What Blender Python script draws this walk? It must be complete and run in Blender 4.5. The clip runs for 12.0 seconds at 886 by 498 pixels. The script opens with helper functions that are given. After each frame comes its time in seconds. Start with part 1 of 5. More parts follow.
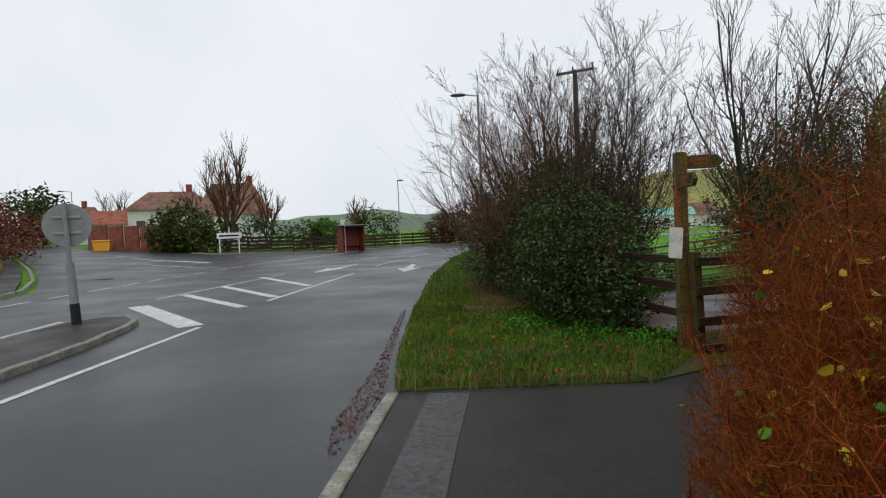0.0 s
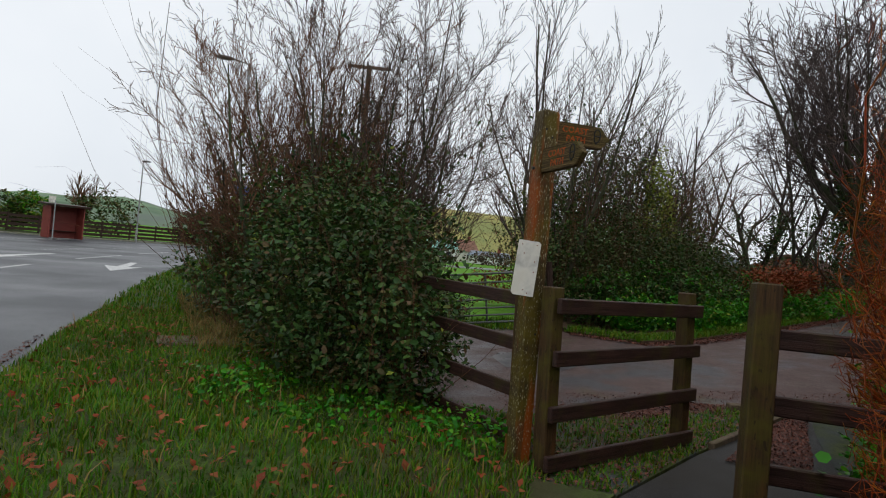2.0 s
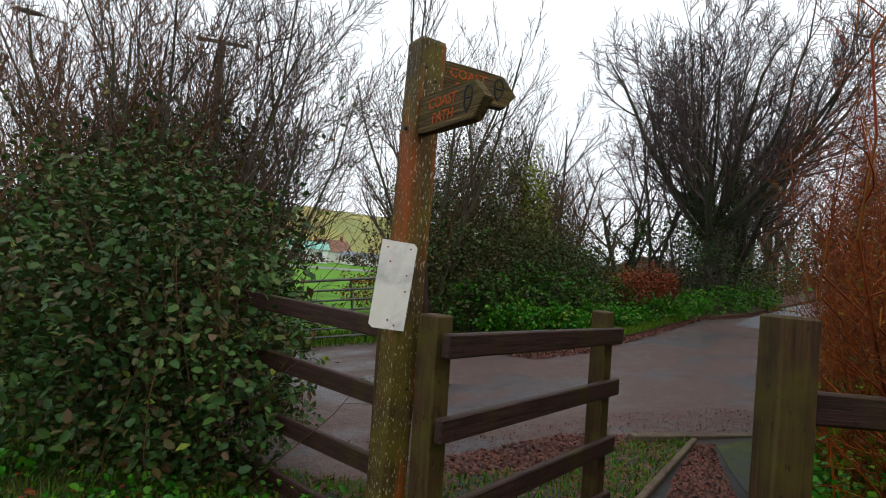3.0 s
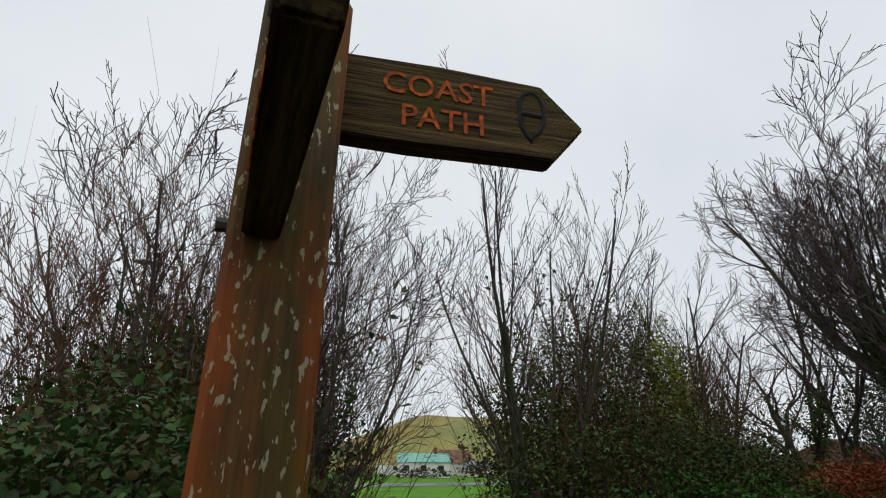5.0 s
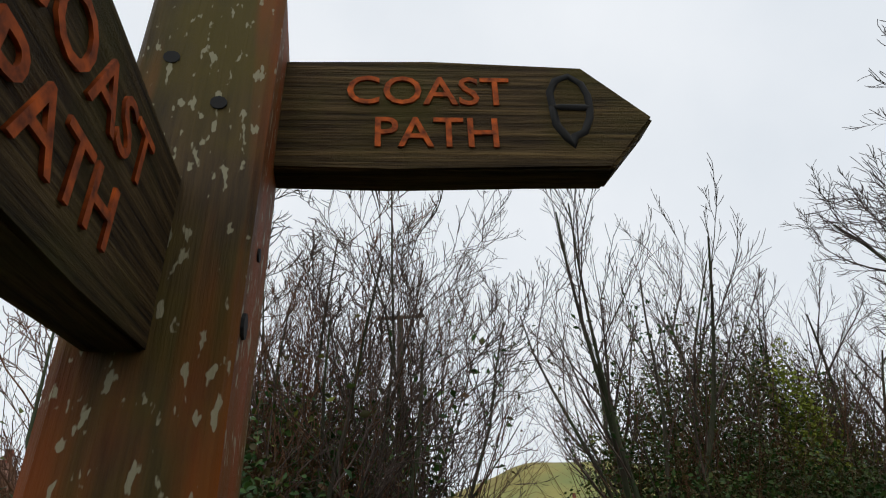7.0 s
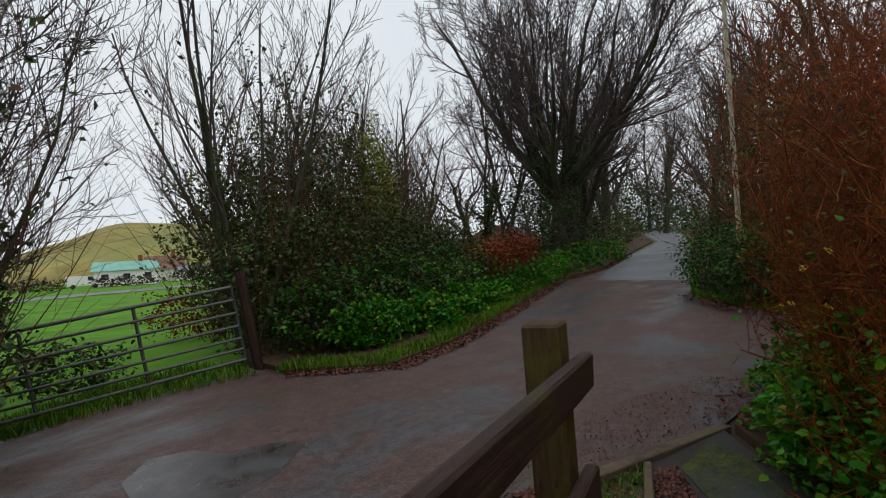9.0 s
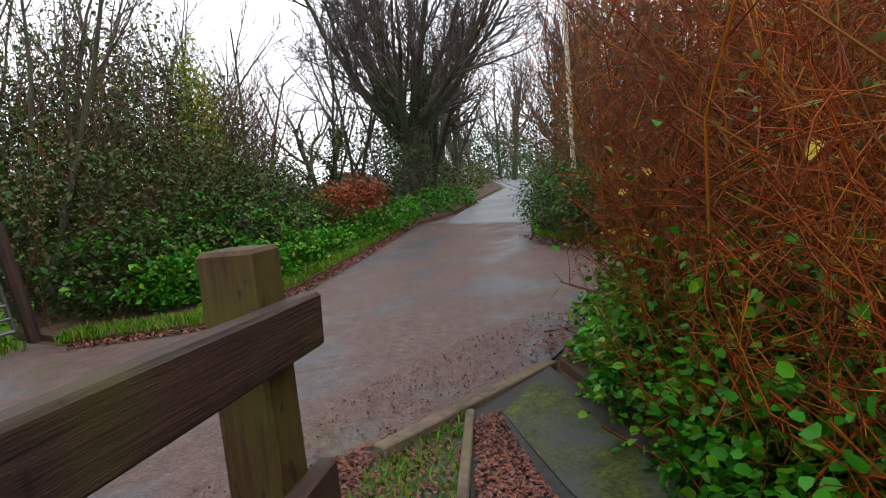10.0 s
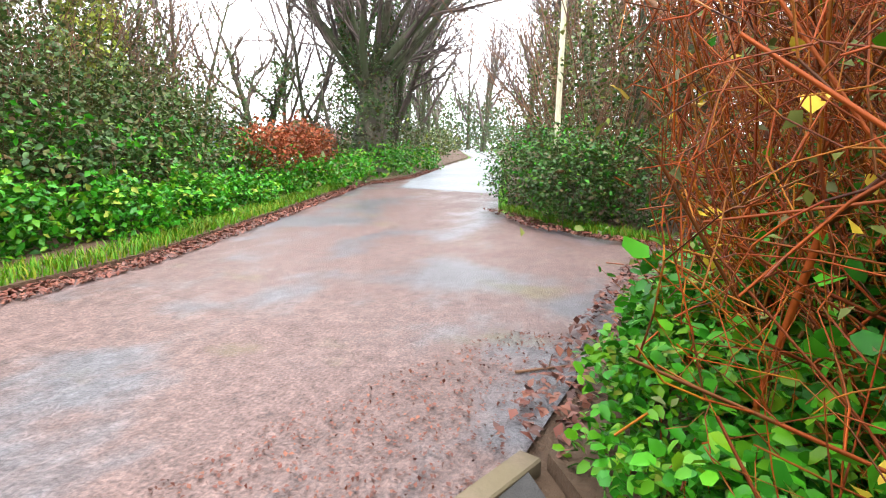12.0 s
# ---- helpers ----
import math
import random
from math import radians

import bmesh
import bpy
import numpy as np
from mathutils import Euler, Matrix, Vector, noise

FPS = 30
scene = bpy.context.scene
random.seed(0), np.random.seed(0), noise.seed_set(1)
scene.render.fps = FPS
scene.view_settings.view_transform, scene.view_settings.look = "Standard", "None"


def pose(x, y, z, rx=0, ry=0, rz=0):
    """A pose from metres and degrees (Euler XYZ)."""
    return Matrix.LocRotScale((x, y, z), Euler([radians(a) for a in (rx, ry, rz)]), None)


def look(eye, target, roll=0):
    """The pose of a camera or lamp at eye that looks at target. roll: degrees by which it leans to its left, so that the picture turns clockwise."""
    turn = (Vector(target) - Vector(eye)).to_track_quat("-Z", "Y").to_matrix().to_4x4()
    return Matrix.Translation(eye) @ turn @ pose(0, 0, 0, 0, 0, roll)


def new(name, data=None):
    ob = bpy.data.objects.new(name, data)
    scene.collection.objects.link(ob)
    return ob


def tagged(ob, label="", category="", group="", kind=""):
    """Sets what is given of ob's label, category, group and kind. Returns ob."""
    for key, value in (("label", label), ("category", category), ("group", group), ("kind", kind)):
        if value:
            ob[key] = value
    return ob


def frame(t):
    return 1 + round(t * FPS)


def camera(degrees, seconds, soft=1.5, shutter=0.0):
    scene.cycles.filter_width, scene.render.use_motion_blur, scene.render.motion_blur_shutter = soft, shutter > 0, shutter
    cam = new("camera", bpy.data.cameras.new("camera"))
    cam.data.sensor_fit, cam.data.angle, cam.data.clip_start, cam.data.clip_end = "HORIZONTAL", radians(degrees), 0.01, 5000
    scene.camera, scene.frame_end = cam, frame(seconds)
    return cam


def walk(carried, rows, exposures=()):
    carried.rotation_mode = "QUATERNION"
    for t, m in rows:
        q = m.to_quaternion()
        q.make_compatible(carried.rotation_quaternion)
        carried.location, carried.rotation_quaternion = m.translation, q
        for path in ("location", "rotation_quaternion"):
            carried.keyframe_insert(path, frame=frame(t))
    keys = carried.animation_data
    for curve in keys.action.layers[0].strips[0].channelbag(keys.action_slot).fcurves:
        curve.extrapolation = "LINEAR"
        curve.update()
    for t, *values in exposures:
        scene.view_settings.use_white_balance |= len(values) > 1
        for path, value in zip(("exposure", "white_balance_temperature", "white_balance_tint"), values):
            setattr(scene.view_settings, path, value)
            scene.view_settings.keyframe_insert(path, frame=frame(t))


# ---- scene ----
cam = camera(78.0, 12.0, 1.1)
PATH = [
    (0, (0.56, -1.477, 1.691), (0.366, 0.513, 1.621), -2.5),
    (0.5, (0.574, -0.599, 1.714), (0.442, 1.395, 1.632), -3.0),
    (1, (0.615, 0.254, 1.733), (0.68, 2.25, 1.622), -2.4),
    (1.5, (0.631, 1.201, 1.616), (0.955, 3.174, 1.556), -0.5),
    (2, (1.045, 2.116, 1.447), (1.666, 4.017, 1.466), 5.3),
    (2.5, (1.335, 2.752, 1.445), (2.174, 4.567, 1.438), 5.5),
    (3, (1.713, 3.389, 1.505), (2.748, 5.099, 1.569), 5.3),
    (3.2, (1.851, 3.655, 1.533), (2.98, 5.3, 1.672), 4.5),
    (4.8, (2.736, 4.71, 1.748), (3.446, 6.446, 2.452), -1.8),
    (5, (2.862, 4.832, 1.8), (3.444, 6.596, 2.54), 0.5),
    (5.2, (2.956, 4.939, 1.847), (3.429, 6.725, 2.613), 1.6),
    (5.5, (3.012, 5.03, 1.92), (3.371, 6.827, 2.722), 1.1),
    (6, (3.058, 5.081, 1.994), (3.287, 6.861, 2.875), 0.0),
    (6.5, (3.04, 5.085, 2.003), (3.211, 6.853, 2.923), -0.3),
    (8.3, (3.03, 5.02, 1.63), (4.067, 6.679, 2.044), -6.1),
    (8.5, (3.04, 4.98, 1.6), (4.192, 6.588, 1.893), -4.3),
    (9, (3.16, 5.02, 1.52), (4.612, 6.396, 1.549), -3.5),
    (9.5, (3.45, 5.08, 1.437), (5.077, 6.237, 1.323), -5.1),
    (10, (3.84, 5.11, 1.372), (5.576, 6.086, 1.184), -4.7),
    (10.5, (4.18, 5.18, 1.325), (5.963, 6.014, 0.972), -1.0),
    (11, (4.6, 5.34, 1.262), (6.385, 6.153, 0.872), 0.5),
    (11.5, (5.104, 5.575, 1.229), (6.881, 6.425, 0.885), 1.3),
    (12, (5.778, 5.919, 1.172), (7.568, 6.758, 0.868), 1.5),
]
# ---- world and sun ----
EXPOSURES = [(0.0, -0.25), (1.0, -0.3), (2.0, -0.22), (3.0, 0.2), (5.0, -0.35), (6.7, -0.2), (8.3, -0.8), (9.0, -0.3), (9.5, 0.3), (10.0, 1.0),
             (10.5, 1.95), (11.0, 2.65), (12.0, 2.85)]
walk(cam, [(t, look(e, a, r)) for t, e, a, r in PATH], EXPOSURES)

world = bpy.data.worlds.new("overcast")
scene.world = world
world.use_nodes = True
wn, wl = world.node_tree.nodes, world.node_tree.links
wn.clear()
sky = wn.new("ShaderNodeTexSky")
sky.sky_type, sky.sun_disc = "NISHITA", False
sky.sun_elevation, sky.sun_rotation, sky.dust_density = radians(38), radians(150), 4.0
flat = wn.new("ShaderNodeHueSaturation")
flat.inputs["Saturation"].default_value, flat.inputs["Value"].default_value = 0.25, 0.09
coord = wn.new("ShaderNodeTexCoord")
cloud = wn.new("ShaderNodeTexNoise")
cloud.inputs["Scale"].default_value, cloud.inputs["Detail"].default_value = 2.2, 6
ramp = wn.new("ShaderNodeValToRGB")
ramp.color_ramp.elements[0].position, ramp.color_ramp.elements[0].color = 0.3, (0.88, 0.94, 1.01, 1)
ramp.color_ramp.elements[1].position, ramp.color_ramp.elements[1].color = 0.7, (1.03, 1.07, 1.12, 1)
mixw = wn.new("ShaderNodeMix")
mixw.data_type = "RGBA"
mixw.inputs[0].default_value = 0.85
bg, wout = wn.new("ShaderNodeBackground"), wn.new("ShaderNodeOutputWorld")
wl.new(sky.outputs[0], flat.inputs["Color"])
wl.new(coord.outputs["Generated"], cloud.inputs["Vector"])
wl.new(cloud.outputs["Fac"], ramp.inputs[0])
wl.new(flat.outputs[0], mixw.inputs[6])
wl.new(ramp.outputs[0], mixw.inputs[7])
wl.new(mixw.outputs[2], bg.inputs["Color"])
wl.new(bg.outputs[0], wout.inputs[0])
bg.inputs["Strength"].default_value = 1.13

sun = new("sun", bpy.data.lights.new("sun", "SUN"))
sun.data.energy, sun.data.angle, sun.data.color = 0.6, radians(25), (1.0, 0.96, 0.9)
sun.matrix_world = look((0, 0, 60), (12, 30, 0))

# ---- materials ----


def material(name, rough=0.7, metal=0.0, spec=0.5):
    m = bpy.data.materials.new(name)
    m.use_nodes = True
    b = m.node_tree.nodes["Principled BSDF"]
    b.inputs["Roughness"].default_value, b.inputs["Metallic"].default_value = rough, metal
    b.inputs["Specular IOR Level"].default_value = spec
    return m, m.node_tree.nodes, m.node_tree.links, b


def rgba(c):
    return (c[0], c[1], c[2], 1)


def noise_node(n, l, scale, detail=5, stretch=None, rough=0.55):
    tc = n.new("ShaderNodeTexCoord")
    t = n.new("ShaderNodeTexNoise")
    t.inputs["Scale"].default_value, t.inputs["Detail"].default_value, t.inputs["Roughness"].default_value = scale, detail, rough
    if stretch:
        mp = n.new("ShaderNodeMapping")
        mp.inputs["Scale"].default_value = stretch
        l.new(tc.outputs["Object"], mp.inputs[0])
        l.new(mp.outputs[0], t.inputs["Vector"])
    else:
        l.new(tc.outputs["Object"], t.inputs["Vector"])
    return t


def ramp_node(n, l, source, stops):
    r = n.new("ShaderNodeValToRGB")
    e = r.color_ramp.elements
    while len(e) < len(stops):
        e.new(0.5)
    for k, (p, c) in enumerate(stops):
        e[k].position, e[k].color = p, rgba(c)
    l.new(source, r.inputs[0])
    return r


def mix_node(n, l, fac, a, b, mode="MIX"):
    m = n.new("ShaderNodeMix")
    m.data_type, m.blend_type = "RGBA", mode
    for k, v in ((0, fac), (6, a), (7, b)):
        if isinstance(v, (int, float)):
            m.inputs[k].default_value = v
        elif isinstance(v, tuple):
            m.inputs[k].default_value = rgba(v)
        else:
            l.new(v, m.inputs[k])
    return m.outputs[2]


def bump_node(n, l, b, source, strength, distance):
    u = n.new("ShaderNodeBump")
    u.inputs["Strength"].default_value, u.inputs["Distance"].default_value = strength, distance
    l.new(source, u.inputs["Height"])
    l.new(u.outputs[0], b.inputs["Normal"])


def speckled(name, dark, light, fine, coarse, rough=(0.5, 0.8), bump=0.4, dist=0.01, stain=None, stretch=None, spec=0.22):
    """A surface of two colours at a fine scale, stained at a coarse one."""
    m, n, l, b = material(name, spec=spec)
    f = noise_node(n, l, fine, 6, stretch)
    c = noise_node(n, l, coarse, 4)
    col = ramp_node(n, l, f.outputs["Fac"], [(0.32, dark), (0.68, light)]).outputs[0]
    w = noise_node(n, l, fine * 0.16, 5, stretch, 0.7)
    k = ramp_node(n, l, w.outputs["Fac"], [(0.3, (0.38, 0.38, 0.38)), (0.7, (1.4, 1.4, 1.4))]).outputs[0]
    col = mix_node(n, l, 1.0, col, k, "MULTIPLY")
    if stain:
        k = ramp_node(n, l, c.outputs["Fac"], [(0.42, (0, 0, 0)), (0.62, (1, 1, 1))]).outputs[0]
        col = mix_node(n, l, k, col, stain)
    l.new(col, b.inputs["Base Color"])
    rr = n.new("ShaderNodeMapRange")
    rr.inputs[3].default_value, rr.inputs[4].default_value = rough
    rr.inputs[1].default_value, rr.inputs[2].default_value = 0.3, 0.7
    l.new(c.outputs["Fac"], rr.inputs[0])
    l.new(rr.outputs[0], b.inputs["Roughness"])
    bump_node(n, l, b, f.outputs["Fac"], bump, dist)
    return m


def islands(name, colours, rough=0.55, spec=0.2, through_light=0.0):
    """Many small pieces, each of its own shade."""
    m, n, l, b = material(name, rough=rough, spec=spec)
    g = n.new("ShaderNodeNewGeometry")
    stops = [(k / max(1, len(colours) - 1), tuple(0.78 * q for q in c)) for k, c in enumerate(colours)]
    col = ramp_node(n, l, g.outputs["Random Per Island"], stops).outputs[0]
    t = noise_node(n, l, 0.9, 3)
    k = ramp_node(n, l, t.outputs["Fac"], [(0.3, (0.62, 0.62, 0.62)), (0.7, (1.25, 1.25, 1.25))]).outputs[0]
    col = mix_node(n, l, 1.0, col, k, "MULTIPLY")
    l.new(col, b.inputs["Base Color"])
    if through_light:
        tr, ad = n.new("ShaderNodeBsdfTranslucent"), n.new("ShaderNodeMixShader")
        ad.inputs[0].default_value = through_light
        l.new(col, tr.inputs["Color"])
        l.new(b.outputs[0], ad.inputs[1])
        l.new(tr.outputs[0], ad.inputs[2])
        l.new(ad.outputs[0], n["Material Output"].inputs[0])
    return m


ASPHALT = speckled("wet_asphalt", (0.016, 0.018, 0.021), (0.047, 0.05, 0.056), 110, 0.3, (0.3, 0.55), 0.5, 0.006, (0.034, 0.035, 0.040), None, 0.35)
PATH_TAR = speckled("old_path_tarmac", (0.013, 0.011, 0.011), (0.037, 0.033, 0.031), 120, 0.8, (0.4, 0.7), 0.4, 0.006, (0.032, 0.028, 0.024))
PALE_TAR = speckled("paler_tarmac_patch", (0.05, 0.05, 0.052), (0.09, 0.088, 0.088), 120, 0.9, (0.45, 0.7), 0.4, 0.006)


def lane_tarmac():
    m, n, l, b = material("leaf_stained_lane", spec=0.3)
    f = noise_node(n, l, 60, 6)
    g = noise_node(n, l, 11, 6, None, 0.72)
    c = noise_node(n, l, 0.55, 5, (1, 1.6, 1), 0.6)
    d = noise_node(n, l, 0.9, 4, (1.3, 1, 1), 0.6)
    col = ramp_node(n, l, f.outputs["Fac"], [(0.32, (0.046, 0.027, 0.024)), (0.68, (0.145, 0.092, 0.08))]).outputs[0]
    worn = ramp_node(n, l, f.outputs["Fac"], [(0.32, (0.042, 0.043, 0.049)), (0.68, (0.115, 0.118, 0.13))]).outputs[0]
    k = ramp_node(n, l, c.outputs["Fac"], [(0.5, (0, 0, 0)), (0.6, (0.8, 0.8, 0.8))]).outputs[0]
    col = mix_node(n, l, k, col, worn)
    k = ramp_node(n, l, d.outputs["Fac"], [(0.6, (0, 0, 0)), (0.7, (0.55, 0.55, 0.55))]).outputs[0]
    col = mix_node(n, l, k, col, (0.085, 0.075, 0.03))
    k = ramp_node(n, l, g.outputs["Fac"], [(0.3, (0.5, 0.46, 0.46)), (0.7, (1.35, 1.35, 1.35))]).outputs[0]
    col = mix_node(n, l, 1.0, col, k, "MULTIPLY")
    l.new(col, b.inputs["Base Color"])
    rr = n.new("ShaderNodeMapRange")
    rr.inputs[1].default_value, rr.inputs[2].default_value, rr.inputs[3].default_value, rr.inputs[4].default_value = 0.4, 0.62, 0.62, 0.3
    l.new(c.outputs["Fac"], rr.inputs[0])
    l.new(rr.outputs[0], b.inputs["Roughness"])
    bump_node(n, l, b, f.outputs["Fac"], 0.6, 0.012)
    return m


LANE_NEW = speckled("newer_lane_tarmac", (0.10, 0.108, 0.12), (0.19, 0.2, 0.22), 80, 0.6, (0.35, 0.6), 0.3, 0.006, (0.16, 0.16, 0.17))
LANE_TAR = lane_tarmac()
PUDDLE = speckled("wet_mud", (0.035, 0.028, 0.027), (0.09, 0.075, 0.072), 40, 3.0, (0.2, 0.5), 0.15, 0.004, (0.06, 0.06, 0.065), None, 0.5)
WHITE_PAINT = speckled("worn_road_paint", (0.45, 0.45, 0.44), (0.75, 0.75, 0.73), 45, 1.5, (0.4, 0.6), 0.3, 0.004, (0.5, 0.5, 0.49))
CONCRETE = speckled("weathered_concrete", (0.16, 0.15, 0.13), (0.34, 0.32, 0.29), 40, 2.0, (0.6, 0.85), 0.4, 0.006, (0.2, 0.2, 0.14))
TURF = speckled("turf_soil", (0.025, 0.042, 0.008), (0.06, 0.11, 0.015), 14, 0.6, (0.8, 0.95), 0.8, 0.03, (0.05, 0.05, 0.02))
SOIL = speckled("leaf_mould", (0.035, 0.022, 0.014), (0.11, 0.06, 0.035), 30, 1.2, (0.7, 0.9), 0.8, 0.02, (0.06, 0.035, 0.02))
MOSS = speckled("moss_film", (0.02, 0.028, 0.006), (0.07, 0.085, 0.014), 40, 2.6, (0.6, 0.9), 0.6, 0.008, (0.05, 0.055, 0.052))
FIELD = speckled("meadow", (0.06, 0.19, 0.008), (0.12, 0.29, 0.014), 3.0, 0.06, (0.8, 0.95), 0.5, 0.05, (0.09, 0.23, 0.012), None, 0.1)
# Distance haze is mixed into this pasture green: greyer and bluer than the meadow.
HILL_HAZE_GREEN = speckled("hazed_far_pasture", (0.10, 0.17, 0.10), (0.17, 0.25, 0.14), 0.05, 0.012, (0.9, 1.0), 0.1, 0.1, (0.13, 0.16, 0.13))
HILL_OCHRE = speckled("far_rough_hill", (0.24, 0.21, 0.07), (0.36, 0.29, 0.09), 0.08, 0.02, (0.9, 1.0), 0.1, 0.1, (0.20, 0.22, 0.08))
GRASS = islands("grass_blades", [(0.03, 0.13, 0.003), (0.06, 0.2, 0.006), (0.10, 0.24, 0.008), (0.2, 0.2, 0.015), (0.045, 0.16, 0.004)], 0.5, 0.16, 0.25)
DRY_GRASS = islands("dry_grass_blades", [(0.30, 0.20, 0.07), (0.22, 0.14, 0.05), (0.14, 0.17, 0.04), (0.36, 0.22, 0.07)], 0.6, 0.16, 0.2)
BRAMBLE = islands("bramble_leaves", [(0.022, 0.058, 0.014), (0.038, 0.095, 0.022), (0.055, 0.125, 0.028), (0.075, 0.14, 0.024), (0.11, 0.06, 0.025), (0.04, 0.09, 0.03)], 0.4, 0.16, 0.12)
IVY = islands("ivy_leaves", [(0.015, 0.12, 0.006), (0.03, 0.2, 0.008), (0.055, 0.27, 0.01), (0.14, 0.28, 0.01)], 0.36, 0.16, 0.15)
HEDGE_LEAF = islands("hedge_leaves", [(0.03, 0.065, 0.015), (0.05, 0.10, 0.02), (0.09, 0.13, 0.03), (0.11, 0.08, 0.035), (0.03, 0.08, 0.015)], 0.45, 0.16, 0.15)
OLIVE_LEAF = islands("olive_leaves", [(0.13, 0.16, 0.04), (0.20, 0.22, 0.04), (0.10, 0.12, 0.04), (0.16, 0.13, 0.05)], 0.5, 0.16, 0.2)
LIME_LEAF = islands("lime_leaves", [(0.22, 0.28, 0.03), (0.30, 0.34, 0.05)], 0.5, 0.16, 0.2)
RED_LEAF = islands("rust_bracken", [(0.30, 0.06, 0.02), (0.22, 0.05, 0.02), (0.36, 0.12, 0.04)], 0.6, 0.16, 0.15)
YELLOW_LEAF = islands("yellow_leaves", [(0.60, 0.42, 0.03), (0.70, 0.52, 0.04), (0.55, 0.36, 0.05)], 0.45, 0.16, 0.2)
LITTER = islands("leaf_litter", [(0.10, 0.035, 0.025), (0.19, 0.06, 0.04), (0.07, 0.035, 0.028), (0.24, 0.085, 0.05), (0.14, 0.075, 0.065)], 0.5, 0.16, 0.05)
TWIG = islands("grey_brown_twigs", [(0.075, 0.055, 0.045), (0.13, 0.095, 0.08), (0.10, 0.07, 0.055)], 0.75, 0.16)
TWIG_PURPLE = islands("purplish_twigs", [(0.10, 0.072, 0.070), (0.15, 0.11, 0.105), (0.075, 0.055, 0.052)], 0.75, 0.16)
TWIG_BROWN = islands("russet_twigs", [(0.14, 0.065, 0.035), (0.20, 0.10, 0.055), (0.09, 0.05, 0.03)], 0.75, 0.16)
TWIG_RED = islands("red_brown_stems", [(0.22, 0.03, 0.005), (0.38, 0.07, 0.006), (0.06, 0.014, 0.005), (0.42, 0.14, 0.01), (0.13, 0.022, 0.006), (0.3, 0.06, 0.006)], 0.55, 0.16)
BARK = speckled("dark_bark", (0.03, 0.024, 0.018), (0.10, 0.08, 0.06), 9, 1.0, (0.75, 0.95), 0.9, 0.03, (0.05, 0.06, 0.03), (1, 1, 0.25))


def wood(name, dark, light, moss, streak, scale=1.0, moss_at=0.55, streak_at=0.6, rough=(0.45, 0.8), along=(1, 1, 0.05)):
    m, n, l, b = material(name, spec=0.2)
    g = noise_node(n, l, 85 * scale, 7, along, 0.7)
    c = noise_node(n, l, 5 * scale, 5)
    s = noise_node(n, l, 9 * scale, 4, tuple(max(0.12, a) for a in along))
    p = noise_node(n, l, (105 if scale >= 1 else 46) * scale, 2, (1, 1, 0.4))
    col = ramp_node(n, l, g.outputs["Fac"], [(0.33, dark), (0.66, light)]).outputs[0]
    k = ramp_node(n, l, c.outputs["Fac"], [(moss_at - 0.1, (0, 0, 0)), (moss_at + 0.1, (0.8, 0.8, 0.8))]).outputs[0]
    col = mix_node(n, l, k, col, moss)
    k = ramp_node(n, l, s.outputs["Fac"], [(streak_at - 0.05, (0, 0, 0)), (streak_at + 0.08, (0.85, 0.85, 0.85))]).outputs[0]
    col = mix_node(n, l, k, col, streak)
    k = ramp_node(n, l, p.outputs["Fac"], [(0.615 if scale >= 1 else 0.655, (0, 0, 0)), (0.65 if scale >= 1 else 0.69, (0.85, 0.85, 0.85))]).outputs[0]
    col = mix_node(n, l, k, col, (0.33, 0.31, 0.2) if scale >= 1 else dark)
    l.new(col, b.inputs["Base Color"])
    rr = n.new("ShaderNodeMapRange")
    rr.inputs[3].default_value, rr.inputs[4].default_value = rough
    l.new(c.outputs["Fac"], rr.inputs[0])
    l.new(rr.outputs[0], b.inputs["Roughness"])
    bump_node(n, l, b, g.outputs["Fac"], 0.8, 0.006)
    return m


POST_WOOD = wood("mossy_post_timber", (0.014, 0.009, 0.004), (0.085, 0.052, 0.016), (0.095, 0.072, 0.006), (0.25, 0.055, 0.006), 1.0, 0.5, 0.53)
FENCE_WOOD = wood("wet_dark_rail_timber", (0.014, 0.008, 0.006), (0.06, 0.032, 0.024), (0.035, 0.026, 0.01), (0.085, 0.04, 0.03), 0.9, 0.66, 0.68, (0.35, 0.65))
RAIL_WOOD = wood("wet_dark_rail_boards", (0.012, 0.006, 0.005), (0.055, 0.026, 0.020), (0.045, 0.036, 0.008), (0.075, 0.032, 0.024), 0.9, 0.62, 0.66, (0.35, 0.65), (0.05, 1, 1))
STUMP_WOOD = wood("brown_fence_post_timber", (0.018, 0.010, 0.005), (0.075, 0.04, 0.014), (0.075, 0.066, 0.008), (0.11, 0.042, 0.012), 0.95, 0.55, 0.62)


def finger_wood():
    m, n, l, b = material("weathered_fingerboard_oak", spec=0.15)
    g = noise_node(n, l, 95, 8, (0.035, 0.6, 1.5), 0.75)
    c = noise_node(n, l, 7, 4)
    col = ramp_node(n, l, g.outputs["Fac"], [(0.36, (0.008, 0.005, 0.003)), (0.5, (0.07, 0.045, 0.018)), (0.68, (0.21, 0.14, 0.055))]).outputs[0]
    k = ramp_node(n, l, c.outputs["Fac"], [(0.5, (0, 0, 0)), (0.7, (0.7, 0.7, 0.7))]).outputs[0]
    col = mix_node(n, l, k, col, (0.075, 0.065, 0.012))
    l.new(col, b.inputs["Base Color"])
    b.inputs["Roughness"].default_value = 0.75
    bump_node(n, l, b, g.outputs["Fac"], 1.0, 0.008)
    return m


FINGER = finger_wood()


